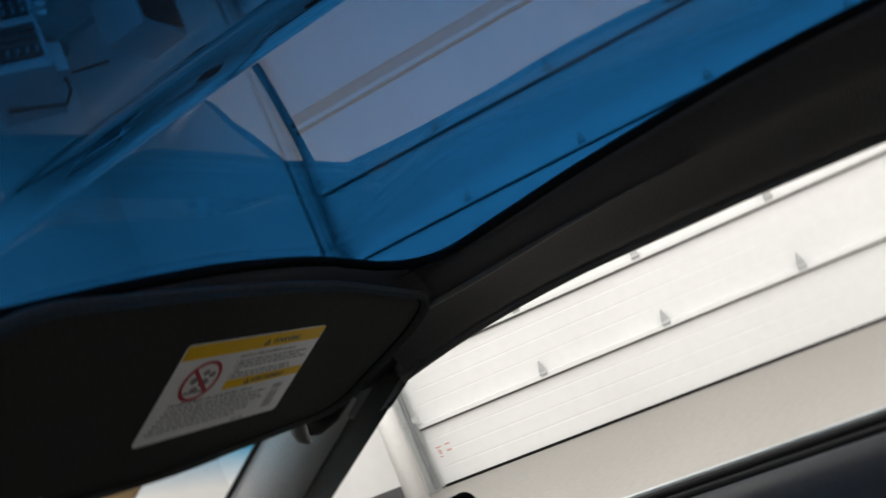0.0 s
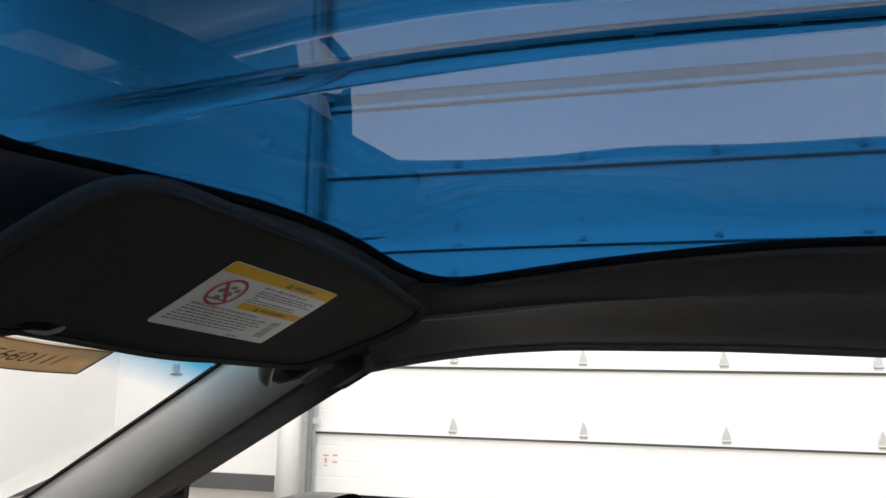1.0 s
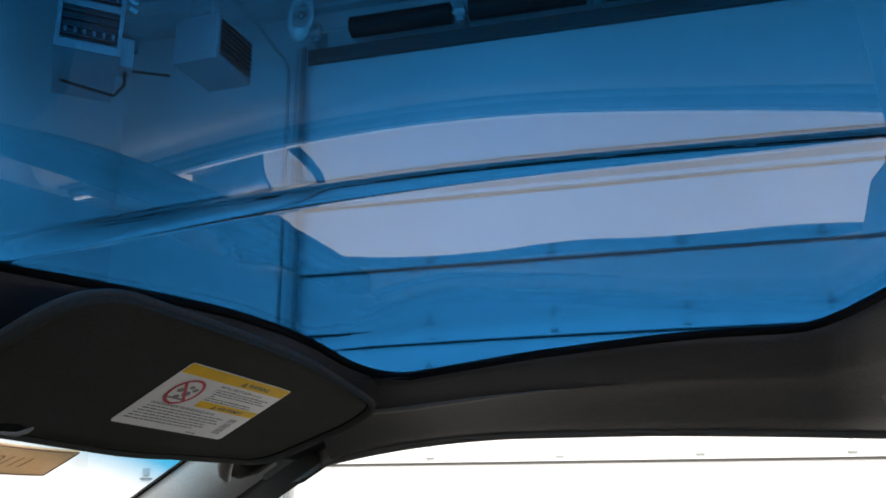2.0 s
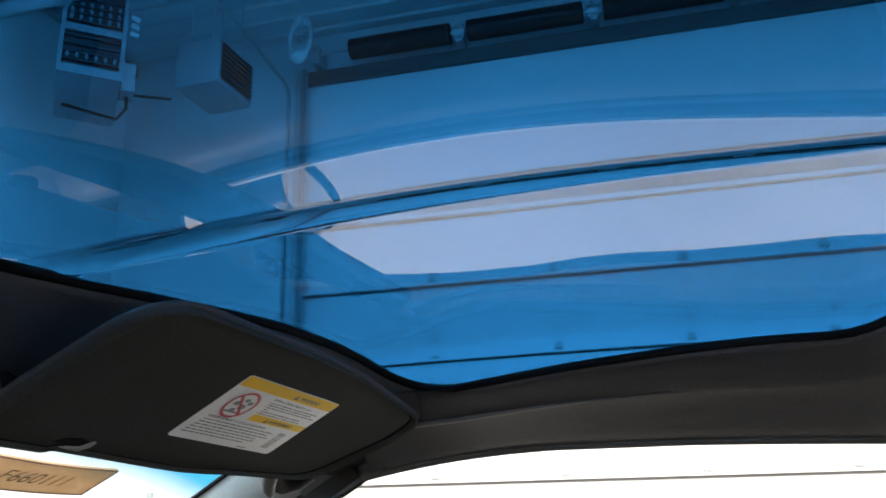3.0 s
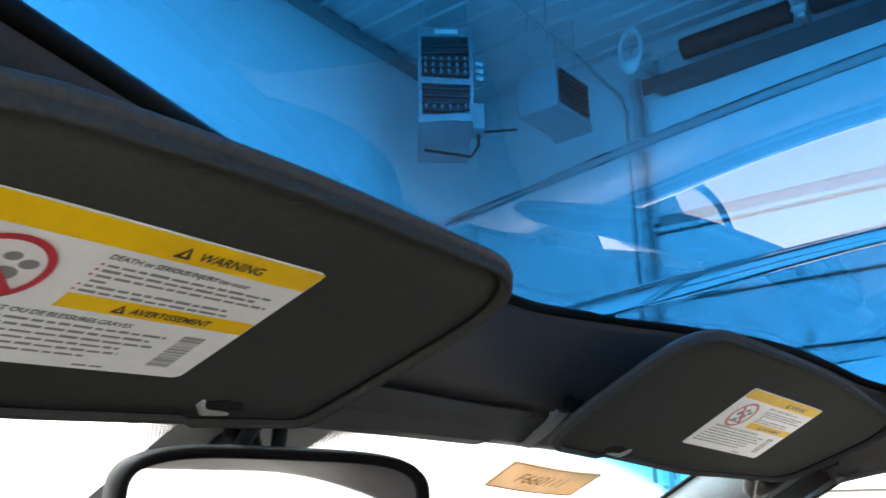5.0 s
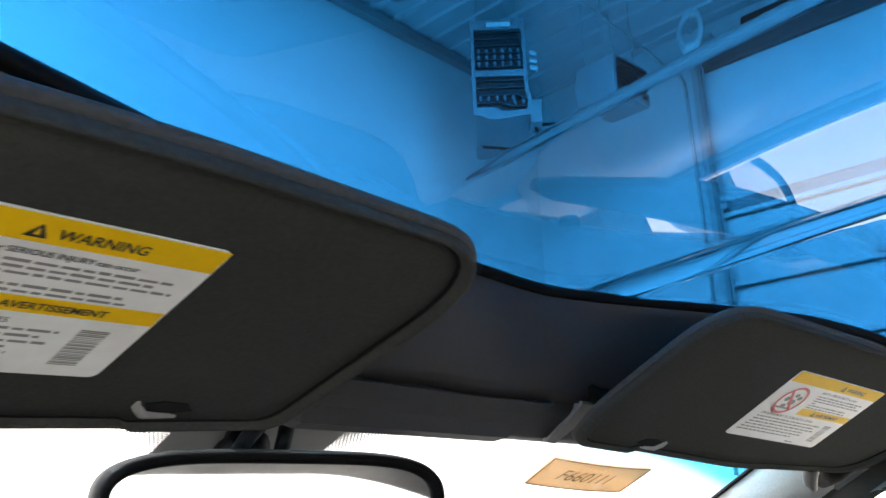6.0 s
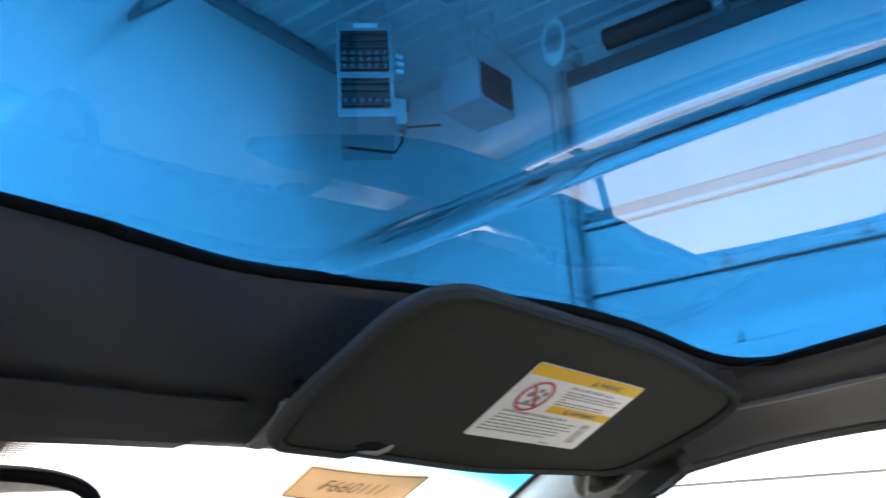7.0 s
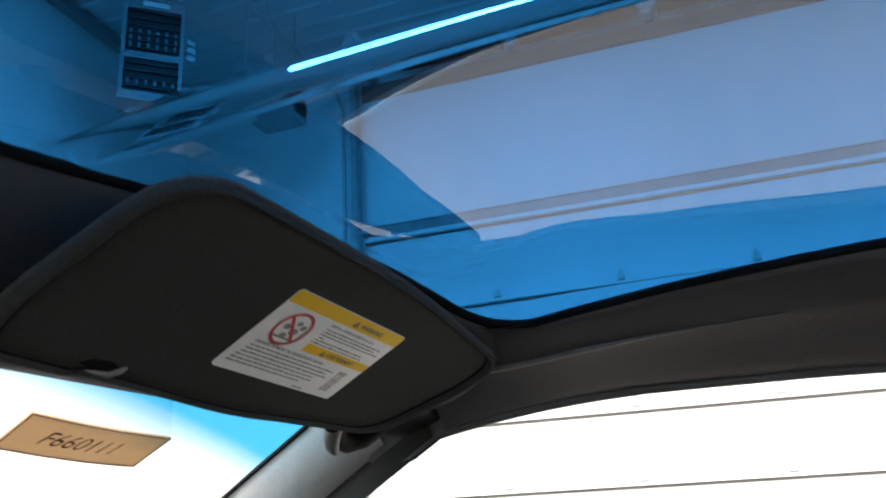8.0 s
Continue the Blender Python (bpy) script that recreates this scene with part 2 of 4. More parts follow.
for name, lo, hi in (("wall_north", (WEST - 0.2, NORTH, 0), (EAST + 0.25, NORTH + 0.2, TOP + 0.3)),
                     ("wall_south", (WEST - 0.2, SOUTH - 0.2, 0), (EAST + 0.25, SOUTH, TOP + 0.3)),
                     ("wall_west", (WEST - 0.2, SOUTH, 0), (WEST, NORTH, TOP + 0.3))):
    bm = bmesh.new()
    box(bm, lo, hi)
    tagged(part(name, bm, WALL), "plain white painted workshop wall", "wall", kind="structure")
bm = bmesh.new()
box(bm, (EAST, DOOR_HI, 0), (EAST + 0.25, NORTH, TOP + 0.3))
box(bm, (EAST, SOUTH, 0), (EAST + 0.25, DOOR_LO, TOP + 0.3))
box(bm, (EAST, DOOR_LO, DOOR_TOP - 0.12), (EAST + 0.25, DOOR_HI, TOP + 0.3))
tagged(part("wall_east", bm, WALL), "white painted wall with the large overhead door opening", "wall", kind="structure")

# ribbed steel ceiling, ribs running along y
bm = bmesh.new()
profile, x = [], WEST - 0.1
while x < EAST + 0.2:
    profile += [(x, TOP), (x + 0.09, TOP), (x + 0.105, TOP - 0.028), (x + 0.145, TOP - 0.028), (x + 0.16, TOP)]
    x += 0.25
loft(bm, [[(px, SOUTH - 0.1, pz) for px, pz in profile], [(px, NORTH + 0.1, pz) for px, pz in profile]])
box(bm, (WEST - 0.2, SOUTH - 0.2, TOP + 0.06), (EAST + 0.25, NORTH + 0.2, TOP + 0.2))
tagged(part("ceiling", bm, CEILING), "ribbed painted steel deck ceiling", "ceiling", kind="structure")

for name, lo, hi in (("baseboard", (EAST - 0.02, 3.5, 0), (EAST, NORTH, 0.13)), ("baseboard", (WEST, NORTH - 0.02, 0), (EAST - 0.02, NORTH, 0.13))):
    bm = bmesh.new()
    box(bm, lo, hi, 0.004)
    tagged(part(name, bm, BASE), "dark grey rubber wall base", "baseboard", kind="structure")

# dark steel angle where wall and ceiling meet
bm = bmesh.new()
box(bm, (WEST, NORTH - 0.09, TOP - 0.13), (EAST, NORTH, TOP - 0.035), 0.01)
tagged(part("trim", bm, HEATER), "grey steel edge angle under the ceiling", "trim", kind="structure")


JOINTS = [SECTION * k for k in range(6)] + [3.262, DOOR_TOP]


def overhead_door():
    door = tagged(empty("overhead_door", (EAST, 0.45, 0)), "closed white sectional overhead door with steel hinges", "garage door")
    for k, (z0, z1) in enumerate(zip(JOINTS, JOINTS[1:])):
        z0, z1, x0 = z0 + 0.004, z1 - 0.004, EAST - 0.045
        bm = bmesh.new()
        # face with a lip at the top and bottom and three shallow grooves
        prof = [(x0 + 0.05, z0), (x0 + 0.004, z0), (x0, z0 + 0.006)]
        for g in (0.27, 0.5, 0.73) if k < 6 else ():
            zg = z0 + g * SECTION
            prof += [(x0, zg - 0.008), (x0 + 0.0011, zg - 0.003), (x0 + 0.0011, zg + 0.003), (x0, zg + 0.008)]
        prof += [(x0, z1 - 0.045), (x0 - 0.006, z1 - 0.04), (x0 - 0.006, z1 - 0.004), (x0, z1), (x0 + 0.05, z1)]
        loft(bm, [[(px, DOOR_LO - 0.04, pz) for px, pz in prof], [(px, DOOR_HI + 0.04, pz) for px, pz in prof]])
        under(part("door_section", bm, DOORPAINT), door)
        if k > 5:
            continue
        # ledge along the joint
        bm = bmesh.new()
        box(bm, (x0 - 0.05, DOOR_LO - 0.02, z1 - 0.024), (x0 + 0.002, DOOR_HI + 0.02, z1 + 0.014), 0.003)
        under(part("joint_strut", bm, DOORPAINT), door)
        # dark strip that stands for the ledge's shadow on the section below
        bm = bmesh.new()
        box(bm, (x0 - 0.010, DOOR_LO - 0.02, z1 - 0.043), (x0 + 0.002, DOOR_HI + 0.02, z1 - 0.0245))
        under(part("joint_shade_strip", bm, JOINTSHADE, label="dark strip painted for the shade under the joint ledge"), door)
    # steel stiffener over the ledge of the top section
    bm = bmesh.new()
    box(bm, (EAST - 0.088, DOOR_LO - 0.02, JOINTS[6] + 0.012), (EAST - 0.043, DOOR_HI + 0.02, JOINTS[6] + 0.105), 0.006)
    box(bm, (EAST - 0.096, DOOR_LO - 0.02, JOINTS[6] + 0.098), (EAST - 0.085, DOOR_HI + 0.02, JOINTS[6] + 0.108))
    under(part("stiffener", bm, TRACKDARK, label="dark steel stiffener bar"), door)
    hinge_mesh = None
    for z in JOINTS[1:6]:
        for col in range(4):
            y = 1.955 - 1.005 * col
            if hinge_mesh is None:
                bm = bmesh.new()
                prof = [(-0.034, -0.03), (0.034, -0.03), (0.036, 0.03), (0.012, 0.105), (0.0, 0.125), (-0.012, 0.105), (-0.036, 0.03)]
                slab(bm, [[(-0.008, a, b) for a, b in prof[:4]], [(-0.008, a, b) for a, b in (prof[0], prof[6], prof[5], prof[4])]], (-0.006, 0, 0))
                tube(bm, [(-0.02, -0.04, 0.0), (-0.02, 0.04, 0.0)], 0.012, 8)
                tube(bm, [(-0.014, 0, 0.06), (-0.022, 0, 0.06)], 0.008, 6)
                bmesh.ops.recalc_face_normals(bm, faces=bm.faces[:])
                hinge_mesh = bpy.data.meshes.new("hinge")
                bm.to_mesh(hinge_mesh)
                bm.free()
                hinge_mesh.materials.append(HINGE)
            ob = new("hinge", hinge_mesh)
            ob.matrix_world = Matrix.Translation((EAST - 0.082, y, z + 0.01)) @ Matrix.Diagonal((1.0, 0.8, 0.85, 1.0))
            w = ob.matrix_world.copy()
            under(ob, door)
            ob.matrix_basis = w
    # faded red marks on the lowest section
    for i, (y, z, w, h) in enumerate([(3.03, 0.315, 0.05, 0.012), (3.03, 0.235, 0.03, 0.01), (2.95, 0.318, 0.045, 0.012), (2.95, 0.265, 0.045, 0.014), (3.03, 0.275, 0.02, 0.04)]):
        bm = bmesh.new()
        box(bm, (EAST - 0.0478, y - w / 2, z - h / 2), (EAST - 0.0465, y + w / 2, z + h / 2))
        under(part("red_mark", bm, REDMARK, label="faded red printed mark"), door)
    bm = bmesh.new()
    box(bm, (EAST - 0.07, DOOR_LO, 0.0), (EAST - 0.01, DOOR_HI, 0.02), 0.006)
    under(part("bottom_seal", bm, SEAL, label="black rubber bottom seal"), door)


overhead_door()


def door_track(y, way):
    track = tagged(empty("door_track", (EAST - 0.05, y, 0)), "galvanised steel vertical door track on angle brackets", "door track", "door tracks")
    bm = bmesh.new()
    box(bm, (EAST - 0.13, y, 0.0), (EAST - 0.124, y + way * 0.12, DOOR_TOP), 0)
    box(bm, (EAST - 0.124, y + way * 0.114, 0.0), (EAST, y + way * 0.12, DOOR_TOP), 0)
    under(part("wall_angle", bm, GALV), track)
    bm = bmesh.new()
    box(bm, (EAST - 0.16, y + way * 0.015, 0.02), (EAST - 0.132, y + way * 0.055, DOOR_TOP), 0.006)
    under(part("track_channel", bm, TRACKDARK), track)
    for z in [q + 0.03 for q in JOINTS[1:7]]:
        bm = bmesh.new()
        box(bm, (EAST - 0.15, y - way * 0.05, z), (EAST - 0.134, y + way * 0.11, z + 0.05), 0.004)
        tube(bm, [(EAST - 0.155, y + way * 0.08, z + 0.025), (EAST - 0.13, y + way * 0.08, z + 0.025)], 0.012, 6)
        under(part("track_bracket", bm, HINGE), track)


door_track(DOOR_HI, 1)
door_track(DOOR_LO, -1)


def spring_shaft(z, x):
    shaft = tagged(empty("torsion_spring_shaft", (x, 0.45, z)), "steel torsion shaft with black coil springs over the door", "door spring", "door springs")
    bm = bmesh.new()
    tube(bm, [(x, DOOR_LO, z), (x, DOOR_HI + 0.1, z)], 0.016, 10)
    under(part("shaft", bm, GALV), shaft)
    for y1, y0 in ((2.66, 1.72), (1.56, 0.55), (0.38, -0.6), (-0.78, -1.8)):
        bm = bmesh.new()
        n = 46
        tube(bm, [(x, y0 + (y1 - y0) * i / (2 * n), z) for i in range(2 * n + 1)], [0.100 if i % 2 else 0.091 for i in range(2 * n + 1)], 14)
        under(part("coil_spring", bm, SPRING, smooth=True), shaft)
    for y in (3.0, 1.64, 0.46, -0.69, -2.0):
        bm = bmesh.new()
        box(bm, (x - 0.02, y - 0.035, z - 0.09), (EAST, y + 0.035, z + 0.09), 0.01)
        tube(bm, [(x, y - 0.05, z), (x, y + 0.05, z)], 0.05, 12)
        under(part("bearing_bracket", bm, GALV), shaft)


spring_shaft(4.885, 6.36)
bm = bmesh.new()
box(bm, (EAST - 0.10, DOOR_LO - 0.1, 4.64), (EAST - 0.002, DOOR_HI + 0.05, 4.775), 0.006)
tagged(part("lintel_band", bm, BASE), "dark band across the top of the door opening", "lintel", kind="structure")

# conduit down the wall beside the track
bm = bmesh.new()
tube(bm, [(4.9, 3.64, 5.12), (6.30, 3.64, 5.12), (6.42, 3.62, 5.09), (6.49, 3.58, 5.02), (6.52, 3.50, 4.90), (6.53, 3.40, 4.78), (6.53, 3.35, 4.66), (6.53, 3.34, 4.5), (6.53, 3.34, 0.9)], 0.016, 10)
tagged(part("conduit", bm, GALV, smooth=True), "grey bent conduit running from ceiling to wall", "conduit")

def unit_heater(corner, along, back, width, depth, z0, z1, front):
    """A hung gas heater: corner is the near lower left corner of its louvred face."""
    c, a, b = Vector((*corner, 0)), Vector((*along, 0)).normalized(), Vector((*back, 0)).normalized()
    m = Matrix((( a.x, b.x, 0, c.x), (a.y, b.y, 0, c.y), (0, 0, 1, 0), (0, 0, 0, 1)))
    h = tagged(empty("unit_heater", (c.x, c.y, z0)), "grey steel unit heater hung from the ceiling", "heater", "unit heaters")
    bm = bmesh.new()
    t = 0.03
    if front:
        box(bm, (0, 0.03, z0), (width, depth, z1), 0.008)
        for lo, hi in (((0, 0, z0), (t, 0.03, z1)), ((width - t, 0, z0), (width, 0.03, z1)), ((t, 0, z0), (width - t, 0.03, z0 + 0.07)), ((t, 0, z1 - 0.09), (width - t, 0.03, z1))):
            box(bm, lo, hi)
        face_lo, face_hi = (t, z0 + 0.07), (width - t, z1 - 0.09)
    else:
        box(bm, (0, 0, z0), (width, depth, z1), 0.012)
        face_lo, face_hi = (0.04, z0 + 0.05), (width - 0.04, z1 - 0.04)
    bmesh.ops.transform(bm, matrix=m, verts=bm.verts[:])
    under(part("cabinet", bm, HEATER), h)
    y = 0.028 if front else -0.003
    bm = bmesh.new()
    box(bm, (face_lo[0], y - 0.002, face_lo[1]), (face_hi[0], y, face_hi[1]))
    bmesh.ops.transform(bm, matrix=m, verts=bm.verts[:])
    under(part("dark_opening", bm, HEATDARK), h)
    # thin fins over the dark opening, one broad bar across the front unit
    n = 11 if front else 7
    for i in range(n):
        z = face_lo[1] + (i + 0.6) * (face_hi[1] - face_lo[1]) / n
        bar = front and i == 4
        bm = bmesh.new()
        box(bm, (face_lo[0], y - 0.026, z - (0.02 if bar else 0)), (face_hi[0], y - 0.004, z + (0.035 if bar else 0.005)), 0)
        bmesh.ops.transform(bm, matrix=m, verts=bm.verts[:])
        under(part("louvre", bm, HEATER if bar else HEATFIN), h)
    if front:
        for row in (0.12, 0.56, 0.64, 0.72):
            for i in range(6):
                bm = bmesh.new()
                px = face_lo[0] + (i + 0.5) * (face_hi[0] - face_lo[0]) / 6
                pz = face_lo[1] + row * (face_hi[1] - face_lo[1])
                tube(bm, [(px, y - 0.010, pz - 0.022), (px, y - 0.016, pz), (px, y - 0.010, pz + 0.022)], [0.008, 0.016, 0.008], 8)
                bmesh.ops.transform(bm, matrix=m, verts=bm.verts[:])
                under(part("burner_tube", bm, HEATER), h)
        bm = bmesh.new()
        box(bm, (0.14, -0.006, z1 - 0.065), (width - 0.12, -0.001, z1 - 0.025), 0)
        bmesh.ops.transform(bm, matrix=m, verts=bm.verts[:])
        under(part("badge", bm, LABELWHITE, label="small pale badge plate"), h)
        bm = bmesh.new()
        box(bm, (width, 0.1, z0 - 0.02), (width + 0.1, 0.3, z0 + 0.22), 0.008)
        bmesh.ops.transform(bm, matrix=m, verts=bm.verts[:])
        under(part("control_box", bm, HEATER), h)
        bm = bmesh.new()
        tube(bm, [(width + 0.05, 0.2, z0), (width + 0.06, 0.25, z0 - 0.1), (width, 0.4, z0 - 0.14), (0.06, 0.55, z0 - 0.015)], 0.014, 8)
        tube(bm, [(width + 0.1, 0.3, z0 + 0.05), (width + 0.4, 0.35, z0 + 0.1)], 0.012, 8)
        bmesh.ops.transform(bm, matrix=m, verts=bm.verts[:])
        under(part("gas_pipe", bm, CABLE, smooth=True), h)
        bm = bmesh.new()
        for k in range(3):
            tube(bm, [(width + 0.03, 0.06, z1 - 0.3 - 0.07 * k), (width + 0.09, 0.06, z1 - 0.32 - 0.07 * k)], 0.03, 8)
        bmesh.ops.transform(bm, matrix=m, verts=bm.verts[:])
        under(part("valve", bm, GALV), h)
    for px in (0.05, width - 0.05):
        for py in (0.1, depth - 0.1):
            bm = bmesh.new()
            tube(bm, [(px, py, z1 - 0.01), (px, py, TOP)], 0.007, 6)
            bmesh.ops.transform(bm, matrix=m, verts=bm.verts[:])
            under(part("hanger_rod", bm, GALV), h)
    return h


unit_heater((4.58, 4.27), (0.29, -0.335), (0.69, 0.58), 0.46, 0.86, 3.99, 4.88, True)
unit_heater((5.28, 3.36), (1.0, -0.06), (0.05, 1.0), 0.52, 0.40, 4.12, 4.52, False)

# flue from the heaters, bollard, wall box
bm = bmesh.new()
tube(bm, [(5.3, 4.55, 4.6), (5.25, 4.5, 5.0), (5.25, 4.5, TOP)], 0.09, 14)
tagged(part("flue_pipe", bm, GALV, smooth=True), "round galvanised flue rising to the ceiling", "flue pipe")
bm = bmesh.new()
tube(bm, [(6.12, 3.18, 0), (6.12, 3.18, 1.06), (6.12, 3.18, 1.1), (6.12, 3.18, 1.12)], [0.084, 0.084, 0.06, 0.01], 24)
tagged(part("bollard", bm, WHITEPOST, smooth=True), "white painted steel guard post beside the door track", "bollard")
outlet = tagged(empty("wall_outlet", (EAST, 4.52, 1.0)), "small grey outlet box on the white wall", "outlet")
bm = bmesh.new()
box(bm, (EAST - 0.03, 4.475, 0.975), (EAST, 4.53, 1.035), 0.004)
under(part("cover", bm, GALV), outlet)
bm = bmesh.new()
box(bm, (EAST - 0.02, 4.45, 0.94), (EAST, 4.555, 0.955), 0.003)
under(part("ledge", bm, HEATER), outlet)

guard_lamp = tagged(empty("oval_lamp", (6.12, 3.05, 4.7)), "unlit oval clear glass lamp beside the door spring", "wall lamp")
bm = bmesh.new()
tilt_l = Matrix.Translation((6.12, 3.05, 4.93)) @ Matrix.Rotation(radians(12), 4, "Z") @ Matrix.Rotation(radians(18), 4, "Y")
ring_l = [tilt_l @ Vector((0, 0.095 * math.cos(a), 0.235 * math.sin(a))) for a in [2 * math.pi * k / 32 for k in range(33)]]
tube(bm, ring_l, [0.022 + 0.045 * abs(math.sin(2 * math.pi * k / 32)) ** 6 for k in range(33)], 10, cap=False)
under(part("glass_ring", bm, WHITEPOST, smooth=True), guard_lamp)
bm = bmesh.new()
tube(bm, [tilt_l @ Vector((0, 0, -0.03)), tilt_l @ Vector((0, 0, 0.03))], 0.02, 10)
under(part("bulb", bm, GALV, smooth=True), guard_lamp)
bm = bmesh.new()
tube(bm, [tilt_l @ Vector((0.02, 0, 0.15)), (6.20, 3.05, TOP)], 0.012, 8)
under(part("stem", bm, GALV, smooth=True), guard_lamp)

for x, y in LAMP_SPOTS:
    fixture = tagged(empty("strip_fixture", (x, y, 5.1)), "white ceiling strip light, switched on", "ceiling light", "ceiling lights")
    bm = bmesh.new()
    box(bm, (x - 0.09, y - 1.2, 5.07), (x + 0.09, y + 1.2, 5.17), 0.01)
    under(part("housing", bm, WHITEPOST), fixture)
    bm = bmesh.new()
    box(bm, (x - 0.07, y - 1.16, 5.04), (x + 0.07, y + 1.16, 5.068), 0.01)
    under(part("diffuser", bm, DIFFUSER), fixture)

# ---- the car ----
XC = 0.34
car = tagged(empty("sports_car", (XC, 0, 0)), "low two-seat car with a blue tinted transparent roof panel", "car")


def body(name, bm, mat, label="", smooth=True):
    return under(part(name, bm, mat, label=label, smooth=smooth), car)


EDGE_U = (0.0, 0.06, 0.10, 0.16, 0.24, 0.32, 0.40, 0.44, 0.47, 0.49)
EDGE_Y = (0.603, 0.606, 0.604, 0.573, 0.546, 0.5145, 0.4975, 0.487, 0.459, 0.430)
EDGE_Z = (1.012, 1.011, 1.0125, 1.0105, 1.012, 1.010, 1.006, 0.999, 0.984, 0.970)


def soft_line(u, xs, ys):
    """A line through points, rounded where it bends."""
    return float(np.mean([np.interp(abs(u) + d, xs, ys) for d in (-0.018, -0.009, 0.0, 0.009, 0.018)]))


def edge_y(u):
    """Front edge of the roof opening."""
    if u < 0:
        return 0.603 - 0.42 * max(0.0, -u - 0.085) + 0.05 * max(0.0, -u - 0.085) * (0.42 + u)
    return soft_line(u, EDGE_U, EDGE_Y)


def edge_z(u):
    if u < 0:
        return 1.013 - 0.092 * max(0.0, -u - 0.085)
    return soft_line(u, EDGE_U, EDGE_Z)


def fold_width(v, y):
    """The folds widen and fade towards the front."""
    return 0.016 + 0.006 * ease((y - 0.40) / 0.14) if v > 0 else 0.007


def roof_z(u, y):
    """Underside of the roof panel: a raised middle, a fold on each side, falling shoulders."""
    v = u - 0.0185
    w, side = abs(v), u > 0
    u = abs(u)
    d = u - 0.135
    low = 1.0369 + 0.0235 * d - (0.260 - 0.187 * (y - 0.3)) * d * d if side else 1.0439 + (0.012 - 0.15 * (y - 0.35)) * 0.1115 - 0.36 * (d * d - 0.00176)
    mid = 1.0445 - (0.012 - 0.15 * (y - 0.35)) * v - 0.05 * v * v
    wide = fold_width(v, y)
    k = ease((w - 0.1115 + wide / 2) / wide)
    z = mid * (1 - k) + low * k - 8.0 * max(0.0, min(u, 0.505) - 0.455) ** 2
    z -= 0.193 * (max(0.2, min(y, 0.45)) - 0.2) ** 2 + 0.0965 * max(0.0, y - 0.45) + 0.1 * max(0.0, 0.1 - y) ** 2
    return z


def rail_top(y):
    """Inner lip of the side rail at a place along the car: across from the centre, and height."""
    z = 0.996 - 0.020 * ease((y - 0.1) / 0.33) - 0.006 * ease((y - 0.28) / 0.15)
    u = 0.465 + 0.02 * ease((y - 0.36) / 0.1)
    rear = ease((0.07 - y) / 0.11)
    return u - 0.16 * rear * rear, z + 0.022 * rear


REAR = -0.04
us = sorted({round(s * v, 4) for v in [0.19 + 0.025 * i for i in range(11)] + [0.455, 0.47, 0.49, 0.51, 0.53, 0.55, 0.565] for s in (1, -1)} | {round(0.0185 + s * v, 4) for v in [0.0, 0.025, 0.05, 0.07] + [0.08 + 0.008 * i for i in range(3)] + [0.101 + 0.002 * i for i in range(11)] + [0.126, 0.132, 0.14, 0.15] for s in (1, -1)})


def panel_depth(p):
    """Thickness, falling at each fold."""
    v = p.x - XC - 0.0185
    wide = fold_width(v, p.y)
    k = ease((abs(v) - 0.1115 + wide / 2) / wide)
    return Vector((0, 0, 0.0070 - 0.0042 * k if v > 0 else 0.0070 + 0.00215 * k))


bm = bmesh.new()
rows = []
for u in us:
    y1 = edge_y(u) + 0.025 + 0.065 * ease((abs(u) - 0.085) / 0.15)
    ys = [REAR - 0.02 + (y1 - 0.10 - REAR + 0.02) * i / 26 for i in range(27)] + [y1 - 0.10 + 0.10 * i / 16 for i in range(1, 17)]
    rows.append([(XC + u, y, roof_z(u, y)) for y in ys])
slab(bm, rows, panel_depth)
roof = body("roof_panel", bm, ROOFGLASS, "blue tinted transparent acrylic roof panel")

# windscreen


def screen_y(u, z):
    return 0.87 + (0.905 - z) / 0.44 - 0.35 * u * u


bm = bmesh.new()
slab(bm, [[(XC + u, screen_y(u, z), z) for z in [0.60 + 0.37 * j / 14 for j in range(15)]] for u in [-0.72 + 1.44 * i / 28 for i in range(29)]], (0, 0.003, 0.003))
screen = body("windscreen", bm, WINDSCREEN, "clear raked windscreen with a blue shade band")
screen.visible_shadow = False

# outer skin between roof panel and windscreen
bm = bmesh.new()
rows = []
for i in range(49):
    u = -0.60 + 1.2 * i / 48
    y1 = edge_y(u) + 0.02 + 0.065 * ease((abs(u) - 0.085) / 0.15)
    z1 = min(roof_z(u, y1) - 0.002, 1.02)
    y2 = screen_y(u, 0.968) + 0.004
    rows.append([(XC + u, y1, z1), (XC + u, y1 + 0.3 * (y2 - y1), z1 + 0.2 * (0.972 - z1)), (XC + u, y2, 0.972)])
loft(bm, rows)
body("header_skin", bm, BODYPAINT)

# header between roof opening and windscreen


def header_row(u):
    """Section of the header at a place across: roof edge, groove, lower lip, in (y, z)."""
    ye, ze = edge_y(u), edge_z(u)
    yb, zb = 0.668 - 0.30 * u * u, 0.921 - 0.05 * u * u
    pts = [(ye + 0.016, ze + 0.003), (ye + 0.002, ze + 0.003), (ye, ze), (ye + 0.004, ze - 0.008)]
    for k in range(1, 8):
        t = k / 8
        sag = 0.010 * math.sin(math.pi * t)
        pts.append((ye + (yb - ye) * t - sag * 0.3, ze - 0.008 + (zb - ze + 0.012) * (t ** 0.9) - sag))
        if k == 5:
            y5, z5 = pts[-1]
            pts += [(y5 + 0.004, z5 + 0.004), (y5 + 0.006, z5 - 0.003)]
    return pts + [(yb, zb), (yb + 0.012, zb - 0.002), (yb + 0.02, zb + 0.006), (yb + 0.03, zb + 0.05)]


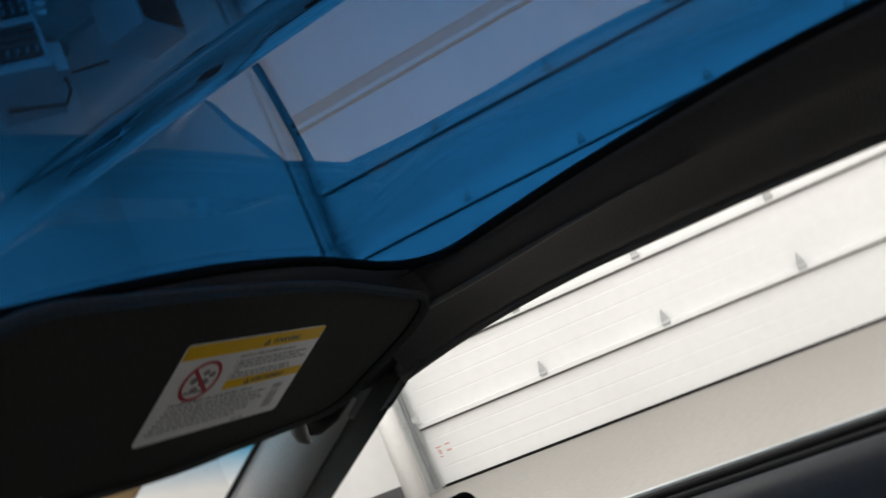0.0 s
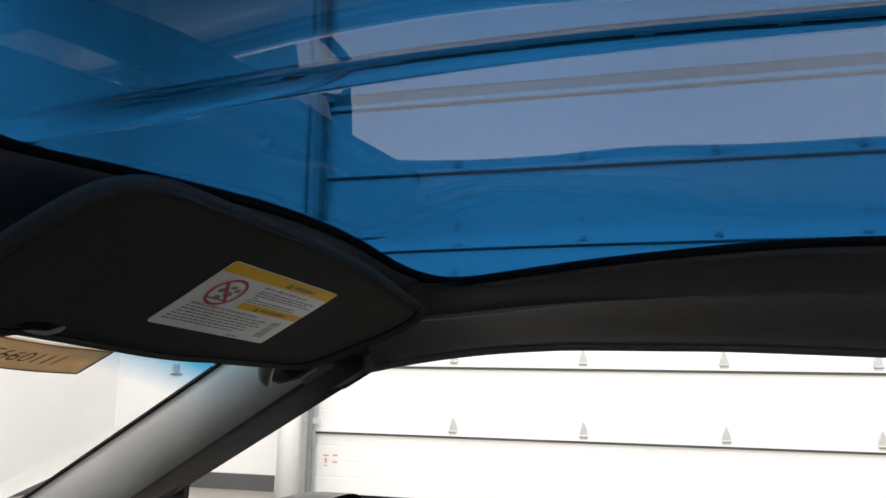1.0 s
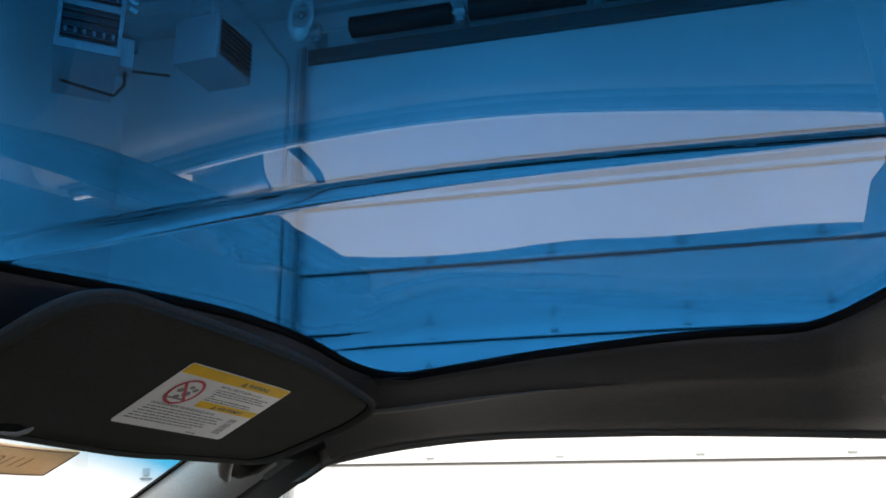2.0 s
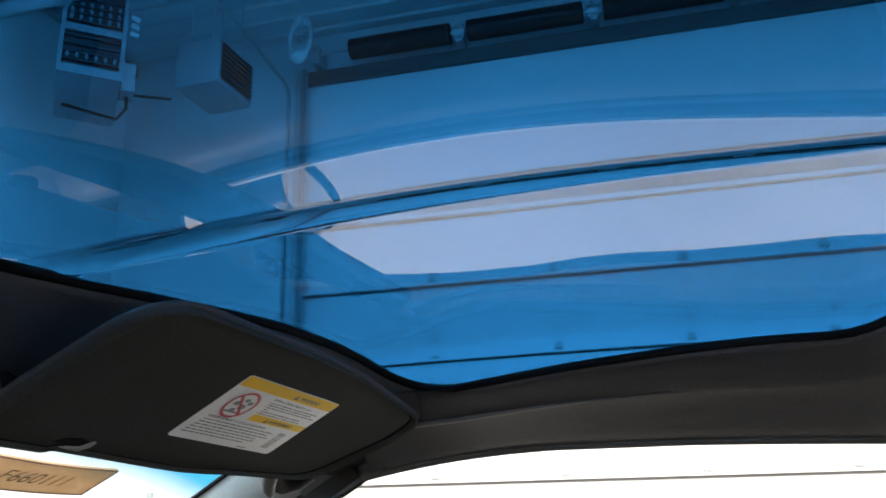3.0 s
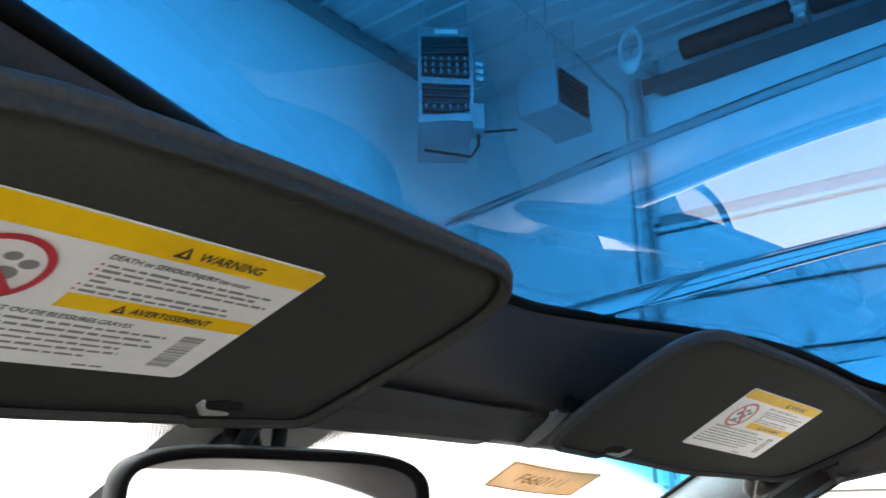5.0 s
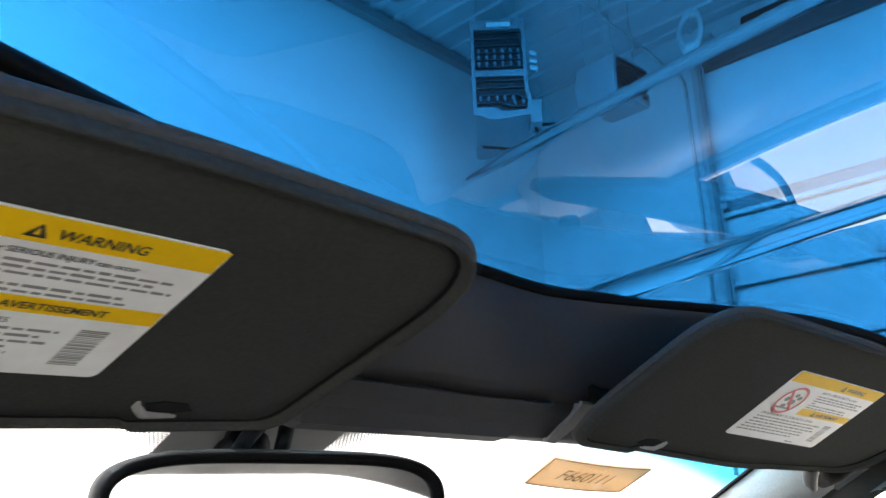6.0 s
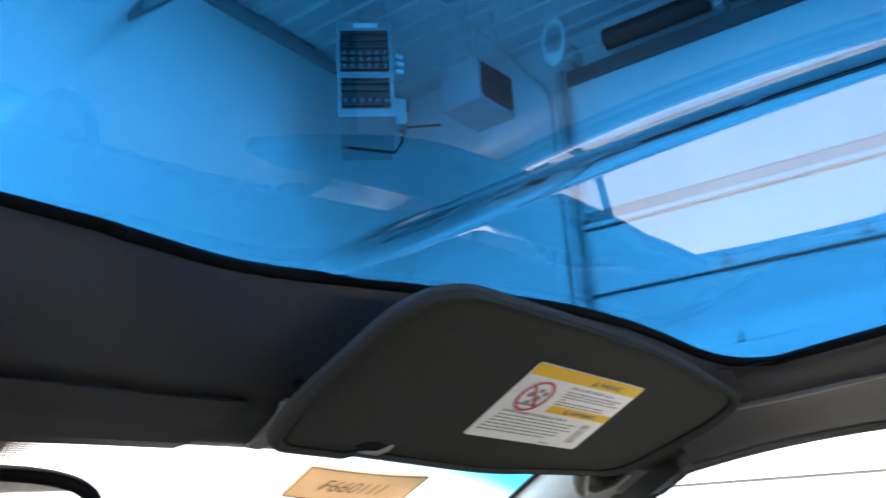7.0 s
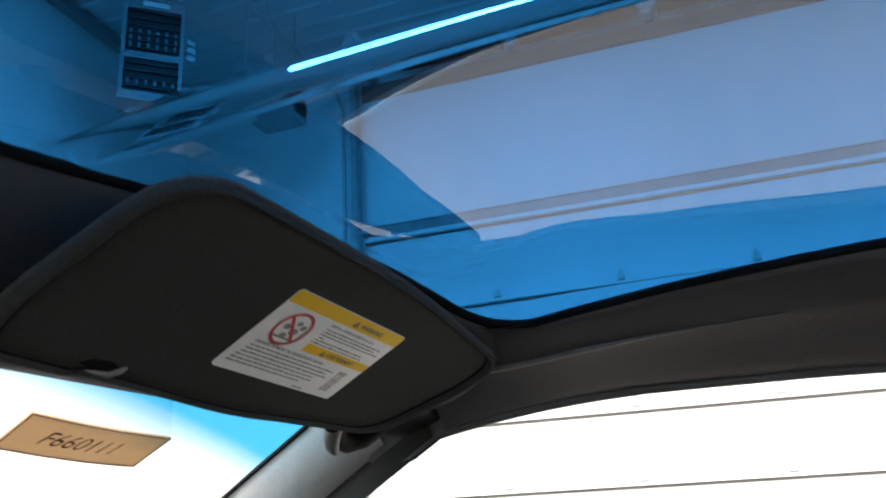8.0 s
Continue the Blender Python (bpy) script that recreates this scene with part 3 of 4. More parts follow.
bm = bmesh.new()
loft(bm, [[(XC + u, y, z) for y, z in header_row(u)] for u in [-0.60 + 1.2 * i / 60 for i in range(61)]])
body("header_trim", bm, HEADER, "black soft header trim above the windscreen")
# stiff apron along the lower header, with slanting ends
bm = bmesh.new()
rows = []
for i in range(25):
    row = []
    for n, reach in ((8, 0.113), (8, 0.112), (11, 0.104), (12, 0.098), (13, 0.092), (14, 0.090)):
        u = reach * (i - 12) / 12
        y, z = header_row(u)[n]
        row.append((XC + u, y - (0.0025 if row else -0.002), z - (0.003 if row else 0.001)))
    rows.append(row)
rows = [[Vector(p) + Vector((-0.004, 0.006, 0.003)) for p in rows[0]]] + rows + [[Vector(p) + Vector((0.004, 0.006, 0.003)) for p in rows[-1]]]
loft(bm, rows)
body("header_apron", bm, HEADER, "stiff lower header apron", False)
# clip that holds the passenger visor's inner end
bm = bmesh.new()
slab(bm, [[(0.4765, 0.626, 0.9415), (0.480, 0.646, 0.9275), (0.478, 0.664, 0.9165)], [(0.4865, 0.623, 0.9405), (0.490, 0.643, 0.9265), (0.488, 0.662, 0.9155)]], (0.001, 0.004, 0.004))
body("visor_clip", bm, PILLAR, "grey plastic visor clip", False)
# black tube put in for the shadow in the recess above the clip
bm = bmesh.new()
tube(bm, [(0.474, 0.615, 0.9515), (0.484, 0.6195, 0.9475), (0.494, 0.617, 0.9465)], [0.003, 0.0065, 0.007], 10)
body("clip_shadow", bm, SEAL, "black tube for the shadow above the clip")

for side in (1, -1):
    near, far = 0.45, 0.40
    p0, p2 = Vector((near, edge_y(side * near), edge_z(side * near))), Vector((rail_top(far)[0], far, rail_top(far)[1] + 0.003))
    p1 = Vector((0.490, 0.452, 0.975)) if side > 0 else (p0 + p2) / 2 + Vector((0.012, 0.012, 0.0))
    path = [Vector((near * i / 30, edge_y(side * near * i / 30) + 0.001, edge_z(side * near * i / 30) + 0.002)) for i in range(30)]
    path += [p0 * (1 - t) ** 2 + p1 * 2 * t * (1 - t) + p2 * t * t for t in [i / 14 for i in range(14)]]
    path += [Vector((rail_top(y)[0] + 0.001, y, rail_top(y)[1] + 0.004)) for y in [far - (far + 0.07) * i / 30 for i in range(31)]]
    bm = bmesh.new()
    tube(bm, [(XC + side * p.x, p.y, p.z) for p in path], 0.0042, 8)
    body("roof_opening_seal", bm, SEAL, "black rubber seal round the roof opening")
    # soft gusset where header and rail meet
    bm = bmesh.new()
    loft(bm, [[(XC + side * (p.x + dx), p.y + dy, p.z + dz) for dx, dy, dz in ((0.0, 0.002, 0.001), (0.003, 0.003, -0.005), (0.008, 0.006, -0.010), (0.016, 0.010, -0.012))] for p in path[28:46]])
    body("corner_gusset", bm, HEADER, "black soft corner trim")


def rail_low(y):
    return 0.56, 0.9225 - 0.05 * max(0, y - 0.33) - 0.5 * max(0, y - 0.36) ** 2 - 0.05 * max(0, 0.2 - y) ** 1.3


for side in (1, -1):
    bm = bmesh.new()
    rows = []
    for i in range(41):
        y = -0.10 + 0.62 * i / 40
        ut, zt = rail_top(y)
        ul, zl = rail_low(y)
        pts = [(ut + 0.03, zt + 0.003), (ut + 0.003, zt + 0.003), (ut, zt)]
        pts += [(ut + (ul - 0.006 - ut) * p, zt + (zl + 0.002 - zt) * q) for p, q in ((0.05, 0.085), (0.15, 0.195), (0.27, 0.325), (0.37, 0.435), (0.415, 0.47), (0.475, 0.515), (0.57, 0.60), (0.69, 0.715), (0.85, 0.88), (0.92, 0.95), (1.0, 1.0))]
        rows.append([(XC + side * u, y, z) for u, z in pts])
    loft(bm, [row[:12] for row in rows])
    body("side_rail_trim", bm, RAIL, "charcoal padded roof side rail trim")
    # tapering pale bead that paints the highlight along the rail's crease
    bm = bmesh.new()
    tube(bm, [Vector(row[6]) + Vector((-side * 0.0005, 0, 0.0)) for row in rows[20:]], [0.0004 + 0.0026 * ease((i - 1) / 12) for i in range(21)], 8)
    body("rail_highlight", bm, RIDGE, "pale bead with the rail crease's highlight in its colour")
    bm = bmesh.new()
    loft(bm, [row[11:] for row in rows])
    body("window_channel", bm, RAIL, "charcoal window channel")
    bm = bmesh.new()
    tube(bm, [(XC + side * rail_low(y)[0], y, rail_low(y)[1]) for y in [-0.25 + 0.78 * i / 40 for i in range(41)]], 0.0045, 10)
    tube(bm, [(XC + side * (rail_low(y)[0] + 0.014), y, rail_low(y)[1] + 0.004) for y in [-0.25 + 0.78 * i / 40 for i in range(41)]], 0.006, 8)
    body("window_seal", bm, SEALGREY, "grey rubber window seal")
    # outer skin over the rail
    bm = bmesh.new()
    loft(bm, [[(XC + side * u, y, z) for u, z in ((0.47, rail_top(max(y, 0.08))[1] + 0.002), (0.50, rail_top(max(y, 0.08))[1] + 0.012), (0.54, rail_top(max(y, 0.08))[1]), (0.585, rail_low(y)[1] + 0.05), (0.59, rail_low(y)[1] + 0.01), (0.57, rail_low(y)[1] + 0.004))] for y in [-0.35 + 0.88 * i / 20 for i in range(21)]])
    body("roof_rail_skin", bm, BODYPAINT)

    # windscreen pillar: grained face, weatherstrip face darkened for shade too, outer skin
    g0, g1 = Vector((0.595, 0.71, 0.908)), Vector((0.745, 1.10, 0.718))
    m0, m1 = Vector((0.615, 0.632, 0.874)), Vector((0.715, 0.895, 0.733))
    o0, o1 = Vector((0.561, 0.532, 0.8925)), Vector((0.672, 0.828, 0.740))

    def down(a, b, t):
        p = a + (b - a) * t
        return Vector((XC + side * p.x, p.y, p.z))

    bm = bmesh.new()
    rows = []
    for i in range(25):
        t = -0.12 + 1.62 * i / 24
        g, mid, o = down(g0, g1, t), down(m0, m1, t), down(o0, o1, t)
        out = Vector((-side * 0.020, -0.022, 0.004))
        rows.append([g + Vector((0, 0.01, -0.006)), g] + [g.lerp(mid, k / 8) + out * math.sin(math.pi * k / 8) ** 0.8 for k in range(1, 8)] + [mid])
    loft(bm, rows)
    body("pillar_trim", bm, PILLAR, "grey grained plastic windscreen pillar trim")
    bm = bmesh.new()
    rows = []
    for i in range(25):
        t = 0.0 + 1.5 * i / 24
        g, mid, o = down(g0, g1, t), down(m0, m1, t), down(o0, o1, t)
        out = Vector((-side * 0.006, -0.004, -0.006))
        rows.append([mid + Vector((0, 0.004, 0.004))] + [mid.lerp(o, k / 8) + out * math.sin(math.pi * k / 8) for k in range(0, 9)] + [o + Vector((side * 0.012, 0.004, 0.004)), o + Vector((side * 0.02, 0.03, 0.03)), g + Vector((side * 0.035, 0.02, -0.004)), g + Vector((side * 0.004, 0.003, 0.0))])
    loft(bm, rows)
    body("pillar_shaded_side", bm, PILLARSHADE, "black weatherstrip with the pillar's shaded side in its colour")
    # charcoal cap between pillar trim, visor and rail: a rounded end piece, a little proud of the pillar
    bm = bmesh.new()
    rows = []
    for i in range(16):
        row = []
        for k in range(17):
            c = k / 16
            t = -0.14 + 0.24 * c - (0.26 - 0.06 * c) * min(i, 13) / 13
            g, mid, o = down(g0, g1, t), down(m0, m1, t), down(o0, o1, t)
            a = g.lerp(mid, 0.42) + Vector((-side * 0.022, -0.024, 0.003))
            p = a * (1 - c) ** 2 + (mid + Vector((side * 0.0295, 0.027, -0.024))) * 2 * c * (1 - c) + (o + Vector((-side * 0.002, -0.002, -0.001))) * c * c
            if i == 0 or i > 13:
                p += Vector((side * 0.004, 0.005, 0.004)) * (1 if i < 15 else 4)
            row.append(p)
        rows.append(row)
    loft(bm, rows)
    joint = rows[0]
    body("pillar_cap", bm, RAIL, "charcoal pillar cap below the visor pivot")
    bm = bmesh.new()
    tube(bm, [p + Vector((-side * 0.002, -0.002, -0.002)) for p in joint[:12]], 0.0011, 6)
    body("cap_joint", bm, SEAL, "dark joint under the pillar cap")
    bm = bmesh.new()
    tube(bm, [down(g0, g1, -0.2 + 1.6 * k / 20) for k in range(21)], 0.003, 6)
    body("screen_seal", bm, SEAL)

# rear halo behind the roof panel
bm = bmesh.new()
rows = []
for i in range(49):
    u = -0.6 + 1.2 * i / 48
    z = roof_z(min(abs(u), 0.5), REAR)
    k = ease((abs(u) - 0.30) / 0.2)
    ye = REAR + 0.05 * k
    arch = 0.928 - 0.8 * max(0.0, abs(u) - 0.13) ** 2
    rows.append([(XC + u, ye + 0.004, z + 0.001), (XC + u, ye, z - 0.004 - 0.02 * k), (XC + u, ye - 0.03, z - 0.04 - 0.02 * k), (XC + u, ye - 0.16, 0.5 * (z - 0.06 + arch)), (XC + u, ye - 0.3, arch), (XC + u, ye - 0.32, z + 0.0), (XC + u, ye - 0.03, z + 0.012), (XC + u, ye + 0.0, z + 0.008)])
loft(bm, rows)
body("rear_halo", bm, RAIL, "charcoal rear roof hoop trim")
for side in (1, -1):
    bm = bmesh.new()
    loft(bm, [[(XC + side * u, y, z) for u, y in ((0.50, -0.30), (0.49, -0.09), (0.535, -0.05), (0.575, -0.06), (0.60, -0.14), (0.60, -0.34))] for z in (0.985, 0.92, 0.8, 0.7, 0.55)])
    body("door_pillar_trim", bm, RAIL, "charcoal pillar trim behind the door")

# doors, with the sill under the side window
for side in (1, -1):
    bm = bmesh.new()
    prof = [(0.56, 0.30), (0.58, 0.52), (0.60, 0.660), (0.615, 0.684), (0.635, 0.694), (0.652, 0.692)]
    loft(bm, [[(XC + side * (u + 0.02 * (y > 0.9)), y, z) for u, z in prof] for y in [-0.2 + 1.15 * i / 12 for i in range(13)]])
    body("door_trim", bm, DOORTRIM, "slate grey moulded inner door trim")
    bm = bmesh.new()
    box(bm, (XC + side * 0.652 - 0.004, -0.2, 0.670), (XC + side * 0.652 + 0.006, 0.93, 0.698), 0.003)
    box(bm, (XC + side * 0.672 - 0.006, -0.2, 0.655), (XC + side * 0.672 + 0.006, 0.93, 0.702), 0.003)
    body("sill_seal", bm, SEAL, smooth=False)
    bm = bmesh.new()
    box(bm, (XC + side * 0.682 - 0.003, -0.2, 0.690), (XC + side * 0.682 + 0.003, 0.93, 0.7045), 0.001)
    body("belt_strip", bm, GALV, "pale metal belt strip", smooth=False)
    bm = bmesh.new()
    loft(bm, [[(XC + side * u, y, z) for u, z in ((0.675, 0.692), (0.70, 0.688), (0.76, 0.64), (0.80, 0.5), (0.80, 0.35), (0.77, 0.22))] for y in [-0.3 + 1.25 * i / 12 for i in range(13)]])
    body("door_skin", bm, BODYPAINT)

    # unseen panel added between pillar and sill to block floor from the roof's reflection
    bm = bmesh.new()
    slab(bm, [[(XC + side * 0.664, y, 0.684), (XC + side * 0.668, y, 0.754 - 0.56 * (y - 0.815))] for y in (0.80, 0.82, 0.84, 0.87, 0.90)], (side * 0.012, 0, 0))
    body("corner_blocker", bm, SEAL, "unseen black panel that keeps bright floor out of the roof reflection", smooth=False)

    # door mirror
    base = Vector((XC + side * 0.86, 0.715, 0.667))
    bm = bmesh.new()
    rows = []
    for j in range(9):
        a = j / 8
        r = 1.0 if j < 4 else math.sqrt(max(0.02, 1 - ((j - 3) / 5.2) ** 2))
        yy = 0.10 * a + 0.05 * a * a
        rows.append([base + Vector((0.118 * r * math.copysign(abs(math.cos(t)) ** 0.6, math.cos(t)), yy - 0.03, 0.063 * r * math.copysign(abs(math.sin(t)) ** 0.6, math.sin(t)))) for t in [2 * math.pi * k / 36 for k in range(36)]])
    vs = loft(bm, rows, closed=True)
    bm.faces.new(vs[-1])
    tube(bm, [base + Vector((-side * 0.10, 0.03, -0.02)), Vector((XC + side * 0.71, 0.785, 0.655))], [0.035, 0.03], 12)
    shell = body("door_mirror", bm, BLACKPLASTIC, "black door mirror housing")
    bm = bmesh.new()
    vs = loft(bm, [[base + Vector((0.100 * q * math.copysign(abs(math.cos(t)) ** 0.6, math.cos(t)), -0.024, 0.046 * q * math.copysign(abs(math.sin(t)) ** 0.6, math.sin(t)))) for t in [2 * math.pi * k / 36 for k in range(36)]] for q in (1.0, 0.6, 0.2)], closed=True)
    bm.faces.new(vs[-1])
    glassy = part("mirror_glass", bm, MIRROR)
    glassy.parent = shell
    glassy.matrix_parent_inverse = Matrix.Identity(4)

# unseen front wings and bonnet, added to block bright floor in the roof's reflection
for side in (1, -1):
    bm = bmesh.new()
    loft(bm, [[(XC + side * u, y, z - 0.10 * max(0.0, y - 1.3) ** 2) for u, z in ((0.60, 0.640), (0.70, 0.668), (0.78, 0.660), (0.84, 0.60), (0.86, 0.45), (0.85, 0.25))] for y in [0.94 + 0.15 * i for i in range(9)]])
    body("front_wing", bm, BODYPAINT)
bm = bmesh.new()
loft(bm, [[(XC + u, y, 0.60 - 0.02 * abs(u) - 0.10 * max(0.0, y - 1.3) ** 2) for u in (-0.62, -0.3, 0.0, 0.3, 0.62)] for y in [1.48 + 0.11 * i for i in range(8)]])
body("bonnet", bm, BODYPAINT)

# unseen cabin below the windows; floor made paler to bounce light upward
bm = bmesh.new()
box(bm, (XC - 0.62, -0.45, 0.16), (XC + 0.62, 1.3, 0.2), 0)
box(bm, (XC - 0.62, -0.45, 0.2), (XC + 0.62, -0.40, 0.66), 0)
body("cabin_floor", bm, TUB, smooth=False)
bm = bmesh.new()
loft(bm, [[(XC + u, y, z) for y, z in ((0.86, 0.25), (0.84, 0.50), (0.87, 0.585), (0.95, 0.61), (1.35, 0.60), (1.5, 0.57))] for u in [-0.66 + 1.32 * i / 10 for i in range(11)]])
body("dashboard_top", bm, DASH)
bm = bmesh.new()
box(bm, (XC - 0.78, -0.9, 0.14), (XC + 0.78, 1.6, 0.22), 0.03)
body("underbody", bm, BODYPAINT, smooth=False)
for sx in (1, -1):
    for y in (-0.75, 1.75):
        bm = bmesh.new()
        tube(bm, [(XC + sx * 0.66, y, 0.32), (XC + sx * 0.69, y, 0.32), (XC + sx * 0.87, y, 0.32), (XC + sx * 0.90, y, 0.32)], [0.29, 0.32, 0.32, 0.29], 36)
        wheel = body("wheel", bm, SEAL, "black road tyre")
for y0, y1, ztop in ((1.35, 2.2, 0.62), (-1.3, -0.46, 0.62)):
    bm = bmesh.new()
    box(bm, (XC - 0.64, y0, 0.20), (XC + 0.64, y1, ztop), 0.05)
    body("body_shell", bm, BODYPAINT, smooth=False)

# sun visors
V_AT, V_A, V_B = Vector((0.66, 0.5325, 0.938)), Vector((0.9917, -0.115, -0.0575)), Vector((0.0731, 0.8724, -0.4834))


def visor_frame(side):
    a, b, o = V_A.copy(), V_B.copy(), V_AT.copy()
    if side < 0:
        # the driver's visor hangs a little lower at its rear edge
        a, b, o = Vector((a.x, -a.y, -a.z)), Vector((-b.x, b.y, b.z)), Vector((2 * XC - o.x, o.y, o.z))
        b = (b + a.cross(b) * 0.135).normalized()
        o -= a.cross(b) * 0.0145
    n = a.cross(b)
    o += n * 0.0073
    return Matrix(((a.x, b.x, n.x, o.x), (a.y, b.y, n.y, o.y), (a.z, b.z, n.z, o.z), (0, 0, 0, 1)))


def rounded(corners, steps=8):
    """An outline with rounded corners, from rows of (p, q, radius)."""
    out = []
    for i, (p, q, r) in enumerate(corners):
        c, a, b = Vector((p, q)), Vector(corners[i - 1][:2]), Vector(corners[(i + 1) % len(corners)][:2])
        s, e = c + (a - c).normalized() * r, c + (b - c).normalized() * r
        out += [s * (1 - t) ** 2 + c * 2 * t * (1 - t) + e * t * t for t in [k / steps for k in range(steps + 1)]]
    return out


VISOR_OUTLINES = {
    1: [(-0.150, 0.0745, 0.002), (-0.156, 0.0785, 0.002), (-0.212, 0.0775, 0.012), (-0.220, 0.040, 0.02), (-0.208, -0.077, 0.045), (0.0, -0.080, 0.06), (0.181, -0.0675, 0.015), (0.1825, -0.034, 0.015), (0.154, 0.0585, 0.030), (0.0, 0.080, 0.04)],
    -1: [(-0.100, 0.0705, 0.002), (-0.106, 0.0738, 0.002), (-0.184, 0.0705, 0.012), (-0.188, -0.0815, 0.055), (0.0, -0.0845, 0.06), (0.186, -0.0675, 0.022), (0.196, 0.0205, 0.036), (0.12, 0.0595, 0.044), (0.0, 0.0722, 0.04)]}


def bend(p):
    return -1.0 * max(0.0, p - 0.06) ** 2


def sun_visor(side):
    m = visor_frame(side)
    ring = rounded(VISOR_OUTLINES[side], 9)
    mid = Vector((0.0, 0.0))
    bm = bmesh.new()
    shape = [(0.985, -0.001), (0.998, -0.004), (1.0, -0.0073), (0.992, -0.0104), (0.978, -0.0114), (0.964, -0.0098), (0.955, -0.0066), (0.948, -0.0064), (0.938, -0.0072), (0.8, -0.0072), (0.6, -0.0072), (0.4, -0.0072), (0.2, -0.0072)]
    shape_top = [(0.96, 0.002), (0.91, 0.005), (0.8, 0.006), (0.5, 0.006)]

    def ringrow(q, h):
        row = []
        for v in ring:
            w = mid + (v - mid) * q
            row.append(m @ Vector((w.x * side, w.y, h + bend(w.x))))
        return row

    vs = loft(bm, [ringrow(q, h) for q, h in reversed(shape_top)] + [ringrow(q, h) for q, h in shape], closed=True)
    bm.faces.new(vs[0])
    bm.faces.new(vs[-1])
    visor = body("sun_visor", bm, VISOR, "folded-up dark cloth sun visor with a warning label")

    def sub(name, bm2, mat, label="", smooth=True):
        ob = part(name, bm2, mat, None, label, smooth)
        ob.parent = visor
        ob.matrix_parent_inverse = Matrix.Identity(4)
        return ob

    # piping along the rim
    bm = bmesh.new()
    loop = [m @ Vector((v.x * 0.99 * side, v.y * 0.99, -0.004 + bend(v.x))) for v in ring]
    tube(bm, loop + loop[:1], 0.003, 8, cap=False)
    sub("piping", bm, VISORRIM)
    # black line that paints the shade in the groove inside the rolled rim
    bm = bmesh.new()
    loop = [m @ Vector((v.x * 0.953 * side, v.y * 0.953, -0.0068 + bend(v.x * 0.953))) for v in ring]
    tube(bm, loop + loop[:1], 0.0011, 6, cap=False)
    sub("rim_groove_line", bm, SEAL, "black line for the shade in the rim's groove")
    # finger slot on the lower edge
    bm = bmesh.new()
    shift = 0.004 if side > 0 else 0.026
    loop = [Vector((p + shift, q - (0.0 if side > 0 else 0.0085))) for p, q in ((-0.152, 0.0675), (-0.146, 0.062), (-0.134, 0.0605), (-0.126, 0.063), (-0.130, 0.069), (-0.142, 0.070))]
    f = bm.faces.new([bm.verts.new(m @ Vector((p.x * side, p.y, -0.0078))) for p in loop])
    g = bmesh.ops.extrude_face_region(bm, geom=[f])
    bmesh.ops.translate(bm, vec=m.to_3x3() @ Vector((0, 0, 0.0012)), verts=[v for v in g["geom"] if isinstance(v, bmesh.types.BMVert)])
    sub("slot", bm, SEAL, "black finger slot", False)
    bm = bmesh.new()
    tube(bm, [m @ Vector(((p + shift) * side, q - (0.0 if side > 0 else 0.0085), -0.0078)) for p, q in ((-0.146, 0.0725), (-0.137, 0.0715), (-0.129, 0.0705), (-0.1235, 0.0655), (-0.122, 0.0615))], [0.0008, 0.0017, 0.0023, 0.002, 0.001], 8)
    sub("slot_lip", bm, PILLAR, "worn grey slot lip")
    # outer pivot: a short tapered finger beside a dark round base
    bm = bmesh.new()
    tube(bm, [m @ Vector((p * side, q, h)) for p, q, h in ((0.130, 0.066, 0.006), (0.1345, 0.076, 0.002), (0.138, 0.0845, -0.003), (0.142, 0.0895, -0.0075), (0.1465, 0.0915, -0.012), (0.149, 0.0915, -0.0135))], [0.0078, 0.0078, 0.0074, 0.0064, 0.004, 0.0012], 14)
    sub("pivot_arm", bm, PIVOT, "grey plastic pivot finger")
    bm = bmesh.new()
    tube(bm, [m @ Vector((p * side, q, h)) for p, q, h in ((0.12, 0.068, 0.003), (0.14, 0.080, 0.002), (0.150, 0.086, 0.0), (0.166, 0.087, -0.002), (0.182, 0.080, 0.0), (0.19, 0.05, 0.006))], [0.005, 0.009, 0.0095, 0.0095, 0.010, 0.012], 16)
    sub("pivot_base", bm, MIRRORSHELL, "black plastic pivot base")
    warning_label(m @ Matrix.Translation((0.0, -0.0005, 0)) @ Matrix.Diagonal((0.95, 0.975, 1.0, 1.0)) if side > 0 else m @ Matrix.Translation((0.0005, -0.006, 0)) @ Matrix.Diagonal((0.93, 1.0, 1.0, 1.0)), sub)


